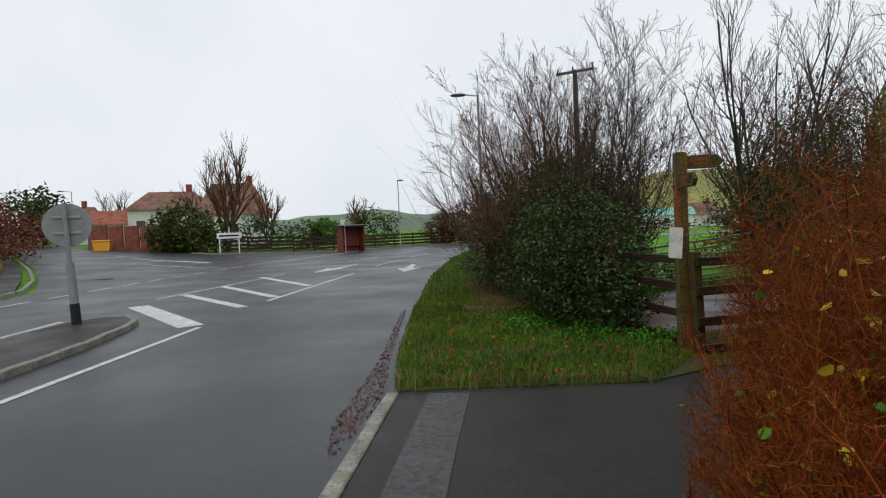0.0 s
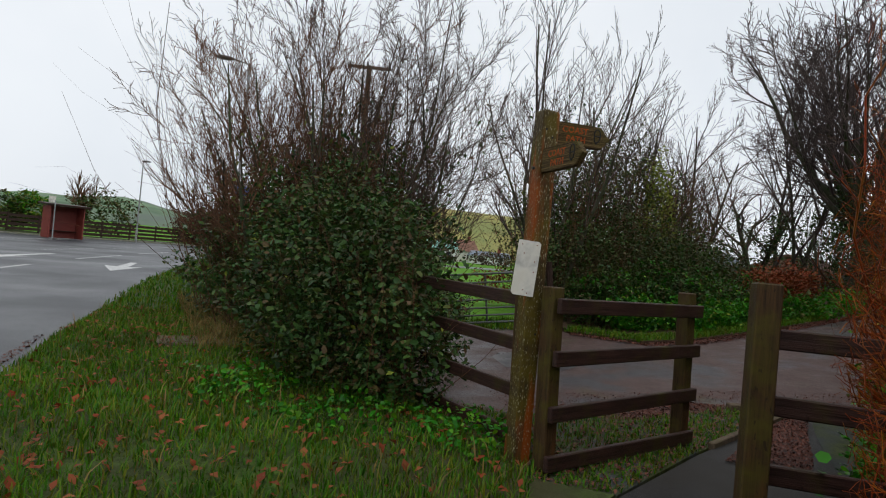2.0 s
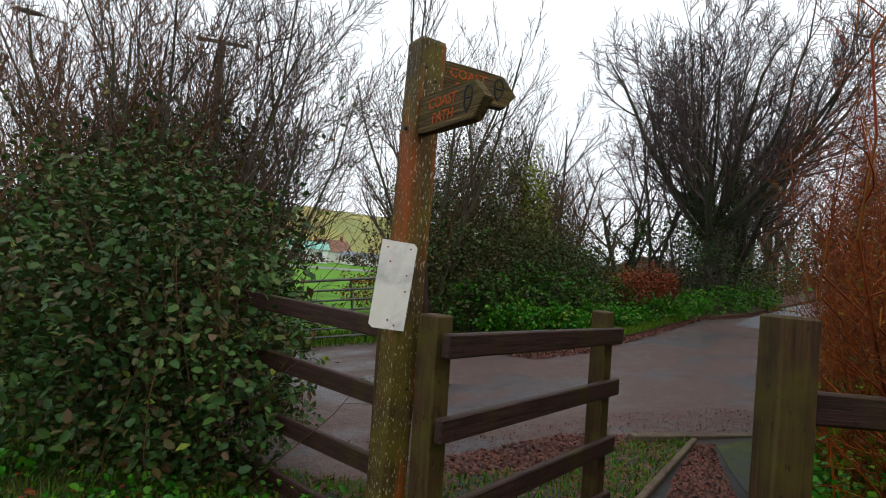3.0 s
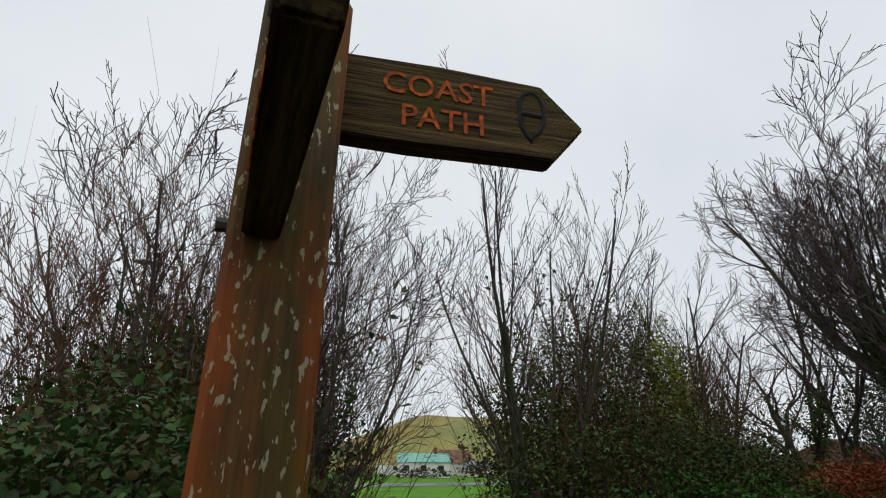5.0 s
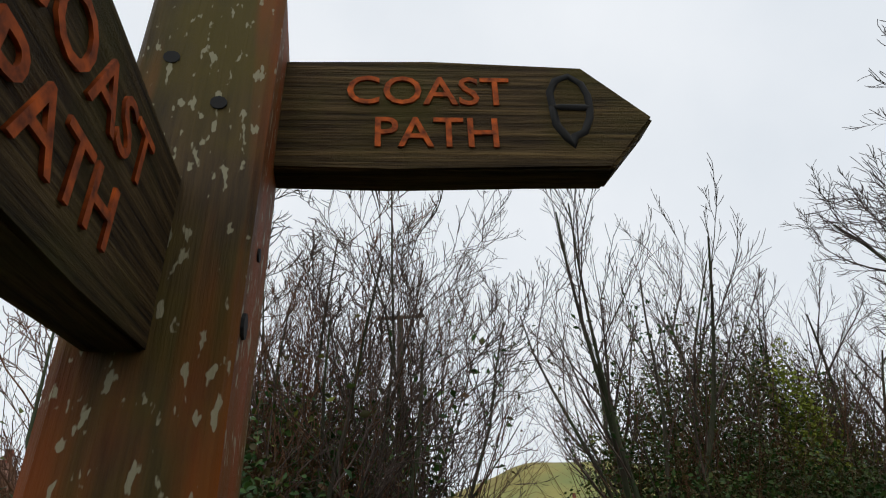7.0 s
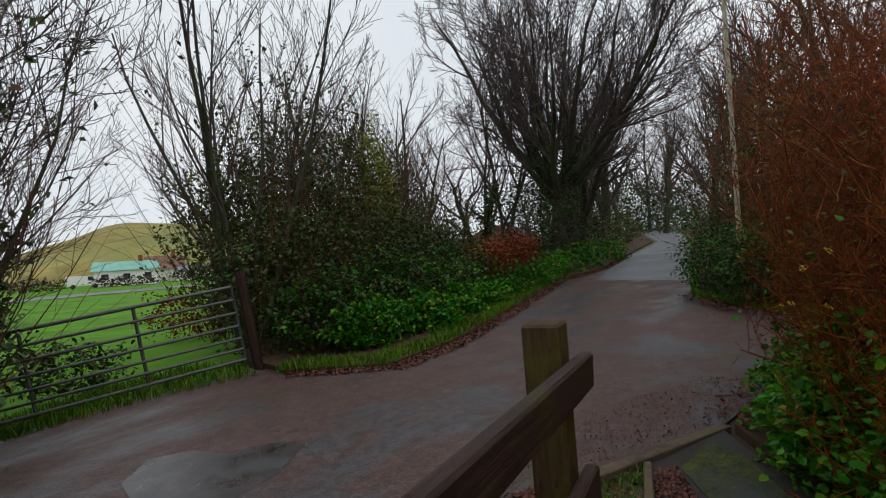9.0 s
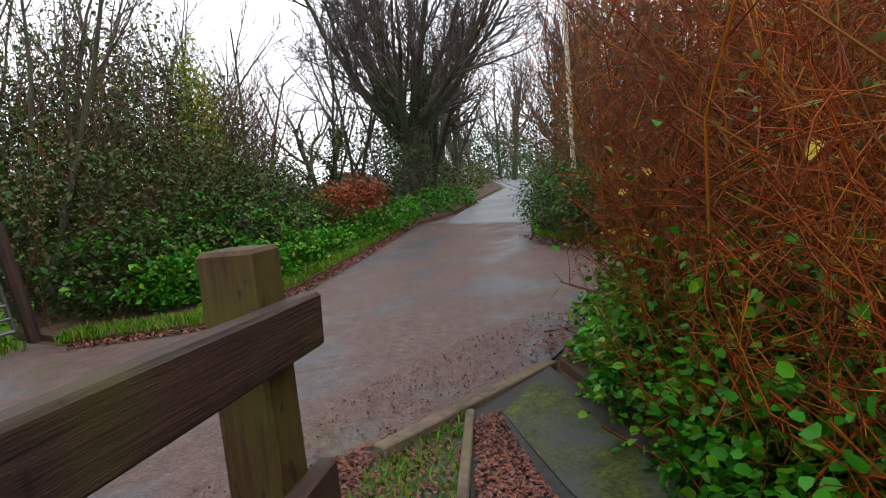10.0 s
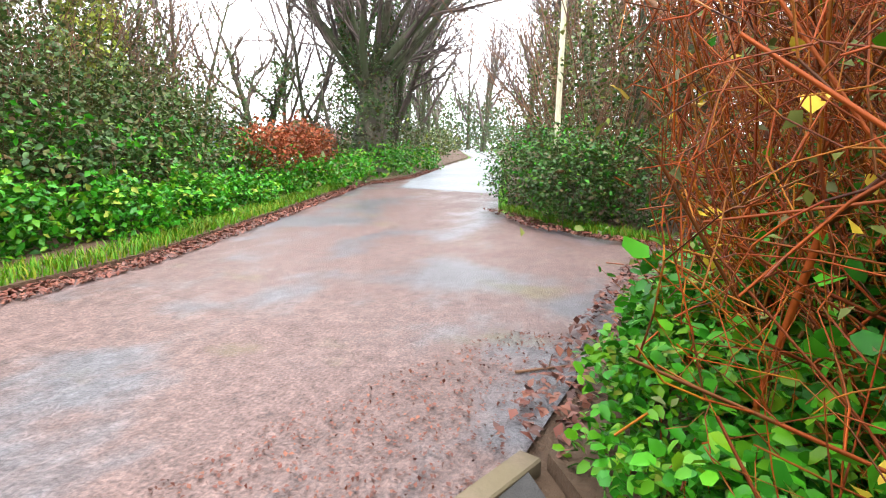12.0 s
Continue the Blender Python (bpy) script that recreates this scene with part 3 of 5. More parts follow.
VERGE = [(-0.5, 4.08), (2.1, 4.27), (3.26, 5.0), (2.82, 5.3), (2.9, 5.9), (2.5, 7.2), (1.7, 8.9), (1.6, 11.2), (1.9, 13), (1.4, 18), (1.0, 26), (1.4, 34), (2.6, 43),
         (-1.15, 44), (-1.85, 32), (-2.0, 25), (-1.78, 18.4), (-1.25, 10.0), (-0.76, 5.6)]
patch("verge", VERGE, 0.05, TURF, 0.4, "damp green grass verge with fallen leaves", "verge", 0.09, 0.05)
BANK = [(6.9, 11.4), (7.7, 10.4), (9.1, 10.6), (12.2, 11.7), (16.8, 13.5), (19.9, 13.8), (25, 15.4), (37.2, 19.1), (60, 30.1), (58, 36), (36, 26), (24, 21), (15, 18), (8, 14.6), (6.9, 12.8)]
patch("bank", BANK, 0.05, SOIL, 0.8, "leafy soil bank beside the lane", "bank", 0.1, 0.08)
RIGHT_BANK = [(1.45, -14), (1.5, 0.2), (1.7, 1.35), (2.55, 2.55), (4.55, 3.65), (6.1, 4.8), (7.2, 5.95), (7.7, 6.36), (9.2, 6.3), (12.4, 6.0), (11, 2), (9, -3), (9, -14)]
patch("hedge_bank", RIGHT_BANK, 0.05, SOIL, 0.8, "leaf-strewn soil under the red-stemmed hedge", "bank", 0.1, 0.08)
RIGHT_BANK_FAR = [(13.0, 5.8), (13.1, 7.2), (13.6, 7.8), (14.7, 8.9), (17.5, 9.85), (25, 12.5), (36.7, 16.6), (60, 25.8), (62, 18), (30, 4), (14, 3)]
patch("far_bank", RIGHT_BANK_FAR, 0.05, SOIL, 1.0, "shaded soil bank along the lane", "bank", 0.1, 0.08)
STRIP = [(2.78, 5.25), (3.3, 5.03), (4.5, 5.66), (5.6, 6.15), (6.66, 6.64), (6.1, 6.84), (4.6, 6.5), (3.2, 6.8), (2.3, 7.5), (2.5, 7.1), (2.9, 5.9)]
patch("grass_strip", STRIP, 0.03, MOSS, 0.4, "mossy leaf-strewn strip behind the fence", "verge", 0.06, 0.02)
patch("moss_patch", [(5.5, 5.25), (6.1, 5.85), (6.75, 6.42), (7.2, 6.42), (7.35, 6.3), (6.9, 5.95), (6.3, 5.4), (5.9, 5.0)], 0.042, MOSS, 0.4, "film of moss on the footpath", "moss")
patch("roundabout_pavement", [(-16.0, 14.5), (-17.2, 17.0), (-19.9, 20.2), (-24.4, 25.1), (-37.4, 37.6), (-44, 42), (-52, 38), (-34, 22), (-26, 8), (-26, -14), (-15.6, -14), (-15.7, 11)], 0.06, PATH_TAR, 2.0, "grey footway beside the side road", "pavement", 0.1)
patch("far_verge", [(-23.2, 43.4), (-15.4, 53.0), (-5.9, 60.6), (9, 68.8), (6, 74), (-8, 66), (-18, 57), (-26, 47), (-26.4, 45)], 0.08, TURF, 2.0, "grass verge behind the far kerb", "verge", 0.15)


def kerbs(name, line, width, height, piece, label, mat=CONCRETE):
    """A row of kerb stones along a line, each its own piece."""
    top = tagged(new(name), label, "kerb", "", "structure")
    store = {}
    for (xa, ya), (xb, yb) in zip(line, line[1:]):
        run = math.hypot(xb - xa, yb - ya)
        n = max(1, round(run / piece))
        key = round(run / n, 2)
        if key not in store:
            mesh = bpy.data.meshes.new("kerb_stone")
            bm = box(bmesh.new(), key - 0.008, width, height + 0.2, Matrix.Translation((0, 0, height / 2 - 0.1)), 0.012)
            bm.to_mesh(mesh)
            bm.free()
            mesh.materials.append(mat)
            store[key] = mesh
        for k in range(n):
            f = (k + 0.5) / n
            x, y = xa + (xb - xa) * f, ya + (yb - ya) * f
            ob = new("kerb_stone", store[key])
            ob.parent = top
            ob.matrix_basis = pose(x, y, ground_z(x, y) + rnd.uniform(-0.006, 0.006), 0, 0, math.degrees(math.atan2(yb - ya, xb - xa)) + rnd.uniform(-0.5, 0.5))


kerbs("kerb", [(-0.53, -6), (-0.56, 3.98)], 0.13, 0.05, 0.9, "worn grey concrete kerb between road and footpath")
kerbs("far_kerb", [(-26.3, 44.7), (-23.1, 43.0), (-15.3, 52.6), (-5.8, 60.2), (9.5, 68.2)], 0.15, 0.11, 1.8, "pale concrete kerb on the far side")
kerbs("side_kerb", [(-15.5, 0), (-15.6, 11), (-15.9, 14.6), (-16.9, 17.0), (-19.5, 20.4), (-24.2, 25.3), (-37.2, 37.9)], 0.15, 0.11, 0.9, "curved concrete kerb of the side road")
ISLE = [(-5.75, -6), (-5.9, 4.9), (-6.2, 6.75), (-6.65, 8.4), (-7.0, 9.2), (-7.5, 9.75), (-8.1, 9.8), (-8.45, 9.2), (-8.35, 8.0), (-8.0, 6.0), (-7.7, -6)]
patch("traffic_island", [(x * 0.985 - 0.1, y * 0.99 + 0.03) for x, y in ISLE], 0.1, PATH_TAR, 1.0, "raised tarmac traffic island", "traffic island", 0.12)
kerbs("island_kerb", ISLE, 0.13, 0.11, 0.6, "concrete kerb round the traffic island")


def edging(name, a, b, width, label):
    bm = bmesh.new()
    run = math.hypot(b[0] - a[0], b[1] - a[1])
    z = (ground_z(*a) + ground_z(*b)) / 2
    box(bm, run, width, 0.12, Matrix.Translation((0, 0, 0.01)), 0.008)
    ob = part(name, bm, SLAB_STONE)
    ob.matrix_basis = pose((a[0] + b[0]) / 2, (a[1] + b[1]) / 2, z, 0, 0, math.degrees(math.atan2(b[1] - a[1], b[0] - a[0])))
    return tagged(ob, label, "edging", "", "structure")


edging("edging_stone", (6.05, 6.84), (7.68, 6.42), 0.1, "pale flush edging stones between lane and path")
edging("edging_board", (4.75, 5.75), (6.7, 6.62), 0.055, "narrow timber edging board of the path")


def paint(name, strips, label):
    """Road paint: quads from centre lines (xa, ya, xb, yb, width)."""
    bm = bmesh.new()
    for xa, ya, xb, yb, w in strips:
        d = Vector((xb - xa, yb - ya)).normalized()
        n = Vector((-d.y, d.x)) * w / 2
        steps = max(1, int(math.hypot(xb - xa, yb - ya) / 2))
        last = None
        for k in range(steps + 1):
            x, y = xa + (xb - xa) * k / steps, ya + (yb - ya) * k / steps
            row = [bm.verts.new((x + s * n.x, y + s * n.y, ground_z(x, y) + 0.006)) for s in (1, -1)]
            if last:
                bm.faces.new((last[0], last[1], row[1], row[0]))
            last = row
    for f in bm.faces:
        f.normal_update()
        if f.normal.z < 0:
            f.normal_flip()
    ob = part(name, bm, WHITE_PAINT)
    return tagged(ob, label, "road marking", "road markings", "structure")


paint("edge_line", [(-4.75, -8, -4.94, 4.0, 0.12), (-4.94, 4.0, -5.25, 8.6, 0.12)], "solid white line beside the island")
paint("hatch_line", [(-5.55, 12.5, -5.55, 21.5, 0.13)], "white border line of the hatching")
paint("hatch_line", [(-9.54, 13.8, -8.96, 22.2, 0.12)], "white border line of the hatching")
for a in ((-9.0, 12.2, -5.5, 8.75, 0.5), (-9.25, 14.8, -5.7, 11.4, 0.28), (-9.3, 17.3, -5.7, 13.4, 0.28), (-9.5, 21.0, -5.75, 16.4, 0.28)):
    paint("hatch_bar", [a], "broad white diagonal hatching bar")
paint("give_way_line", [(-13.9 - 0.9 * min(1, k / 5), 13 + k * 2.0, -13.9 - 0.9 * min(1, (k + 0.65) / 5), 14.3 + k * 2.0, 0.15) for k in range(-6, 11)], "dashed white line along the junction")
paint("junction_line", [(-14.7, 34.5, -13.9, 41, 0.16), (-13.9, 41, -12.4, 49.5, 0.16), (-14.3, 34.8, -13.4, 41, 0.12), (-13.4, 41, -11.9, 49, 0.12)], "white double line at the junction")
paint("side_give_way", [(-23.5, 34.6, -18.8, 33.9, 0.5), (-22.5, 31.2, -14.9, 29.0, 0.16)], "white give way bars of the side road")
paint("left_lane_line", [(-8.7, 3, -8.86, 8.0, 0.15), (-8.86, 8.0, -9.17, 9.8, 0.15)], "white edge line behind the island")
paint("centre_dash", [(-5.6, 26, -5.2, 31, 0.13), (-5.1, 34, -4.4, 39, 0.13), (-4.0, 42, -2.6, 47, 0.13), (-8.4, 31, -7.6, 36, 0.12), (-7.4, 39, -6.2, 45, 0.12)], "white lane dashes")
paint("side_road_dash", [(-30, 40, -28.2, 38.6, 0.12), (-27, 37.6, -24, 35.2, 0.12)], "short white dashes on the side road")


def arrow(x, y, length, rz):
    o = [(-0.08, -0.5), (0.08, -0.5), (0.12, 0.05), (0.38, 0.0), (0.0, 0.5), (-0.38, 0.0), (-0.12, 0.05)]
    bm = bmesh.new()
    bm.faces.new([bm.verts.new((a * 1.5, b * length, 0)) for a, b in o])
    ob = part("road_arrow", bm, WHITE_PAINT)
    ob.matrix_basis = pose(x, y, 0.007, 0, 0, rz)
    tagged(ob, "white painted arrow on the asphalt", "road marking", "road markings", "structure")


arrow(-3.5, 23.6, 5.0, 184)
arrow(-7.4, 25.4, 6.0, 174)

# ---- signpost ----
PX, PY = 2.864, 5.593


def text_mesh(word, size, depth):
    cu = bpy.data.curves.new("word", "FONT")
    cu.body, cu.size, cu.extrude, cu.align_x, cu.offset = word, size, depth, "CENTER", 0.0004
    cu.resolution_u = 3
    ob = new("word", cu)
    mesh = bpy.data.meshes.new_from_object(ob.evaluated_get(bpy.context.evaluated_depsgraph_get()))
    bpy.data.objects.remove(ob)
    return mesh


def acorn(name, x, z, y, s):
    """An acorn drawn in one stroke, from the cup's rim round and back across it."""
    ring = [(-0.36, 0.12), (-0.38, 0.5), (-0.24, 0.8), (0.05, 0.94), (0.3, 0.75), (0.4, 0.45), (0.4, 0.1), (0.36, -0.15), (0.2, -0.5), (-0.02, -0.62), (-0.06, -0.82),
            (-0.16, -0.66), (-0.34, -0.35), (-0.37, 0.1), (-0.2, 0.11), (0.4, 0.1)]
    return chain(name, [(x + a * s, y, z + b * s, x + c * s, y, z + d * s, 0.006, 0.006) for (a, b), (c, d) in zip(ring, ring[1:])], 6)


def fingerboard(parent, x, y, z, rz, length=0.53):
    """A pointed board out of the post along its own +x. The words read from both sides."""
    h, sh = 0.161, 0.066
    bm = prism(bmesh.new(), [(-0.03, -h / 2), (0.2, -h / 2 - 0.002), (length - sh, -h / 2), (length, -0.002), (length - sh - 0.016, h / 2), (0.25, h / 2 + 0.003), (-0.03, h / 2)], 0.048)
    bmesh.ops.bevel(bm, geom=bm.edges[:], offset=0.004, segments=2, affect="EDGES")
    fb = part("fingerboard", bm, FINGER, parent, "weathered pointed oak board with routed letters")
    fb.matrix_basis = pose(x, y, z, 0, 0, rz)
    for side in (-1, 1):
        for word, cx, zz, size in (("COAST", 0.247, 0.012, 0.063), ("PATH", 0.256, -0.052, 0.062)):
            mesh = text_mesh(word, size, 0.0012)
            mesh.materials.append(ORANGE)
            ob = new("lettering", mesh)
            ob.parent = fb
            ob.matrix_basis = pose(cx, side * 0.0252, zz, 90, 0, 0 if side < 0 else 180) @ Matrix.Diagonal((1.0, 1, 1, 1))
            tagged(ob, "routed orange lettering")
        link_mesh("acorn_mark", acorn("acorn_mark", 0.424, 0.004, side * 0.022, 0.062), BLACK, fb, "black routed acorn outline")
    return fb


def signpost():
    top = thing("signpost", PX, PY, 0, "mossy lichen-spotted wooden footpath signpost with two pointed fingerboards", "signpost", rz=3.8)
    bm = bmesh.new()
    levels = [(-0.2, 1.06), (0.0, 1.04), (0.6, 1.0), (1.3, 0.99), (2.1, 1.0), (2.5, 0.99), (2.518, 0.93)]
    rings = []
    for z, s in levels:
        w, c = 0.066 * s, 0.006
        pts = [(-w, -w + c), (-w + c, -w), (w - c, -w), (w, -w + c), (w, w - c), (w - c, w), (-w + c, w), (-w, w - c)]
        rings.append([bm.verts.new((x + rnd.uniform(-0.003, 0.003), y + rnd.uniform(-0.003, 0.003), z)) for x, y in pts])
    for a, b in zip(rings, rings[1:]):
        for k in range(8):
            bm.faces.new((a[k], a[(k + 1) % 8], b[(k + 1) % 8], b[k]))
    bm.faces.new(rings[-1])
    part("post", bm, POST_WOOD, top, "square post with orange-stained and mossy faces")
    fingerboard(top, 0.0, 0.052, 2.396, -8.3)
    fingerboard(top, -0.026, 0.0, 2.157, -90.5)
    bm = bmesh.new()
    prism(bm, [(-0.078, -0.175), (-0.06, -0.19), (0.078, -0.19), (0.078, 0.175), (0.062, 0.19), (-0.078, 0.19)], 0.006, pose(0, 0, 0))
    pl = part("notice_plate", bm, PLATE_WHITE, top, "blank stained white plate with rusty nail marks")
    pl.matrix_basis = pose(-0.105, -0.075, 1.405, 1.5, 4, -20)
    for x, z in ((-0.05, 0.16), (0.05, 0.165), (0.0, -0.15), (-0.03, 0.1), (0.05, 0.05), (0.055, -0.02), (0.03, -0.17)):
        bm = rod(bmesh.new(), (x, -0.001, z), (x, -0.006, z), 0.0045, sides=8)
        part("nail", bm, SIGN_BROWN, pl, "rusty nail head")
    for x, z in ((-0.035, 2.38), (0.017, 2.328), (0.02, 0.95)):
        bm = rod(bmesh.new(), (x, -0.055, z), (x, -0.0672, z), 0.008, sides=10)
        part("bolt", bm, BLACK, top, "dark sunken bolt head")
    for y, z, r in ((-0.043, 2.106, 0.012), (-0.01, 2.19, 0.007)):
        part("bolt_hole", rod(bmesh.new(), (0.05, y, z), (0.0665, y, z), r, sides=10), BLACK, top, "dark drilled hole")
    part("bolt", rod(bmesh.new(), (-0.05, 0.0, 2.11), (-0.085, 0.0, 2.11), 0.011, sides=8), DARK_METAL, top, "rusty projecting bolt end")


signpost()

# ---- timber fences ----
RAILS = (1.18, 0.82, 0.46, 0.11)


def post_mesh(bm, w, h):
    box(bm, w, w, h + 0.3, Matrix.Translation((0, 0, h / 2 - 0.15)), 0.008)
    return bm


def fence(name, posts, height, label, offset, droop=0.0, ends=(0.08, 0.1), mat=RAIL_WOOD, post_mat=STUMP_WOOD, rails=RAILS, w=0.115):
    """Posts joined by flat rails nailed to one side; the rails run past the end posts."""
    top = thing(name, posts[0][0], posts[0][1], ground_z(*posts[0]), label, "fence")
    x0, y0 = posts[0]
    g0 = ground_z(x0, y0)
    for x, y in posts:
        ob = part("post", post_mesh(bmesh.new(), w * rnd.uniform(0.95, 1.05), height + rnd.uniform(-0.02, 0.02)), post_mat, top)
        ob.matrix_basis = pose(x - x0, y - y0, ground_z(x, y) - g0, rnd.uniform(-1.5, 1.5), rnd.uniform(-1.5, 1.5), math.degrees(math.atan2(posts[-1][1] - y0, posts[-1][0] - x0)))
    for k, ((xa, ya), (xb, yb)) in enumerate(zip(posts, posts[1:])):
        d = Vector((xb - xa, yb - ya, 0))
        run = d.length
        d.normalize()
        n = Vector((d.y, -d.x, 0)) * offset
        e0, e1 = (ends[0] if k == 0 else -0.004), (ends[1] if k == len(posts) - 2 else -0.004)
        for z in rails:
            bm = box(bmesh.new(), run + e0 + e1, 0.042, 0.105, Matrix.Translation(((e1 - e0) / 2, 0, 0)), 0.007)
            ob = part("rail", bm, mat, top)
            za, zb = ground_z(xa, ya) - g0, ground_z(xb, yb) - g0
            ob.matrix_basis = pose((xa + xb) / 2 - x0 + n.x, (ya + yb) / 2 - y0 + n.y, z + (za + zb) / 2 + rnd.uniform(-0.015, 0.015),
                                   rnd.uniform(-2, 2), rnd.uniform(-0.6, 0.6) - math.degrees(math.atan2(zb - za, run)), math.degrees(math.atan2(d.y, d.x)))
    return top


fence("wooden_fence", [(2.99, 5.43), (4.555, 5.917)], 1.3, "dark wet four-rail timber fence beside the signpost", 0.085, ends=(0.08, 0.045))
fence("wooden_fence", [(2.95, 5.76), (2.4, 7.4), (1.95, 9.0)], 1.3, "dark four-rail timber fence half hidden by bramble", 0.085, ends=(-0.03, 0.1))
fence("wooden_fence", [(3.5, 4.25), (4.95, 3.35), (6.4, 2.5)], 1.44, "dark timber fence running into the red hedge", -0.09, w=0.12, ends=(-0.02, 0.1))

# ---- vegetation by the signpost ----
shrub("bramble_bush", 1.95, 7.9, [(0.1, -0.4, 0.75, 0.95, 0.9, 0.85), (0.45, -0.75, 0.5, 0.62, 0.6, 0.6), (-0.35, 0.5, 0.95, 0.9, 1.0, 1.0), (0.45, 0.25, 1.35, 0.75, 0.8, 0.75), (0.0, 1.6, 1.2, 1.1, 1.2, 1.3)],
      BRAMBLE, 25000, 0.06, "dense dark green bramble bush beside the fence", TWIG_BROWN, 70, 1.7, 0.006, extra=(LIME_LEAF, 130), lump=0.2)
shrub("bramble_bush", 1.2, 11.6, [(0.0, 0.0, 1.0, 1.3, 1.6, 1.3), (0.9, -0.4, 1.5, 1.2, 1.3, 1.5), (1.6, 1.2, 1.5, 1.4, 1.6, 1.4), (-0.6, 1.8, 0.9, 1.0, 1.6, 1.1), (0.6, 0.3, 2.3, 1.2, 1.2, 1.1), (1.7, 0.4, 2.4, 1.1, 1.2, 1.1), (2.15, 0.9, 1.4, 0.9, 0.9, 1.5), (1.9, -0.9, 1.0, 0.7, 0.8, 1.1)],
      BRAMBLE, 27000, 0.085, "tall dark bramble thicket under bare trees", TWIG_BROWN, 400, 4.3, 0.008, extra=(OLIVE_LEAF, 1600))
shrub("bramble_bush", 1.5, 16.0, [(0.0, 0.0, 0.9, 1.1, 2.2, 1.1), (1.2, 2.0, 1.3, 1.4, 2.4, 1.5), (0.8, 6.0, 1.2, 1.4, 3.0, 1.4), (1.2, 12.0, 1.2, 1.4, 4.0, 1.4), (1.6, 20.0, 1.3, 1.4, 5.0, 1.5)],
      BRAMBLE, 15000, 0.11, "dark hedge of bramble along the road verge", TWIG_BROWN, 120, 2.6, 0.010)
for x, y, h, n, s, iv in ((0.85, 12.4, 4.8, 5, 0.34, 500), (1.45, 10.4, 5.0, 5, 0.32, 500), (1.95, 11.3, 6.4, 5, 0.26, 500), (2.35, 12.6, 7.2, 5, 0.3, 260), (1.5, 14.0, 6.0, 5, 0.32, 260), (2.75, 10.3, 5.6, 5, 0.3, 500), (3.35, 11.4, 6.6, 5, 0.28, 300),
                          (3.0, 12.1, 7.4, 5, 0.3, 200), (3.3, 13.9, 7.6, 5, 0.24, 200)):
    bare_tree("coppiced_tree", x, y, h, "leafless many-stemmed tree with fine curving twigs", n, 0.038, 0.15, 3, 7, 0.72, TWIG_BROWN if x < 2.5 else TWIG, 0.1, 0.42, iv,
              OLIVE_LEAF if x < 2.5 else BRAMBLE, 0.17, 0.085, s, 0.9, 0.25, 0.0042)
for x, y, h in ((0.8, 18.5, 5.0), (1.6, 24.0, 5.0), (1.8, 31.0, 5.0)):
    bare_tree("coppiced_tree", x, y, h, "leafless many-stemmed tree along the verge hedge", 6, 0.05, 0.15, 2, 9, 0.6, TWIG_BROWN, 0.1, 0.5, 0, None, 0.15, 0.06, 0.6, 1.4, 0.3)
bare_tree("ash_tree", 7.5, 13.6, 8.6, "slender leafless tree with several upright stems by the field gate", 6, 0.06, 0.25, 3, 5, 0.45, TWIG, 0.1, 0.45, 900, BRAMBLE, 0.09, 0.06, 0.3, 1.0, 0.12, 0.0055)

# ---- red-stemmed hedge along the path ----


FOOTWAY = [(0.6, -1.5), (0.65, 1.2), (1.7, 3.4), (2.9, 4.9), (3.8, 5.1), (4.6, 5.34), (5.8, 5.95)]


def nearest(p, line):
    """The nearest spots of a line, and how far off they are."""
    best, at = np.full(len(p), 99.0), np.zeros((len(p), 2))
    for a, b in zip(np.array(line, float), np.array(line, float)[1:]):
        t = np.clip(((p[:, :2] - a) @ (b - a)) / ((b - a) @ (b - a)), 0, 1)
        q = a + t[:, None] * (b - a)
        d = np.linalg.norm(p[:, :2] - q, axis=1)
        at[d < best] = q[d < best]
        best = np.minimum(best, d)
    return at, best


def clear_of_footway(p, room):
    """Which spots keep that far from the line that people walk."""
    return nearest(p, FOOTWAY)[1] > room


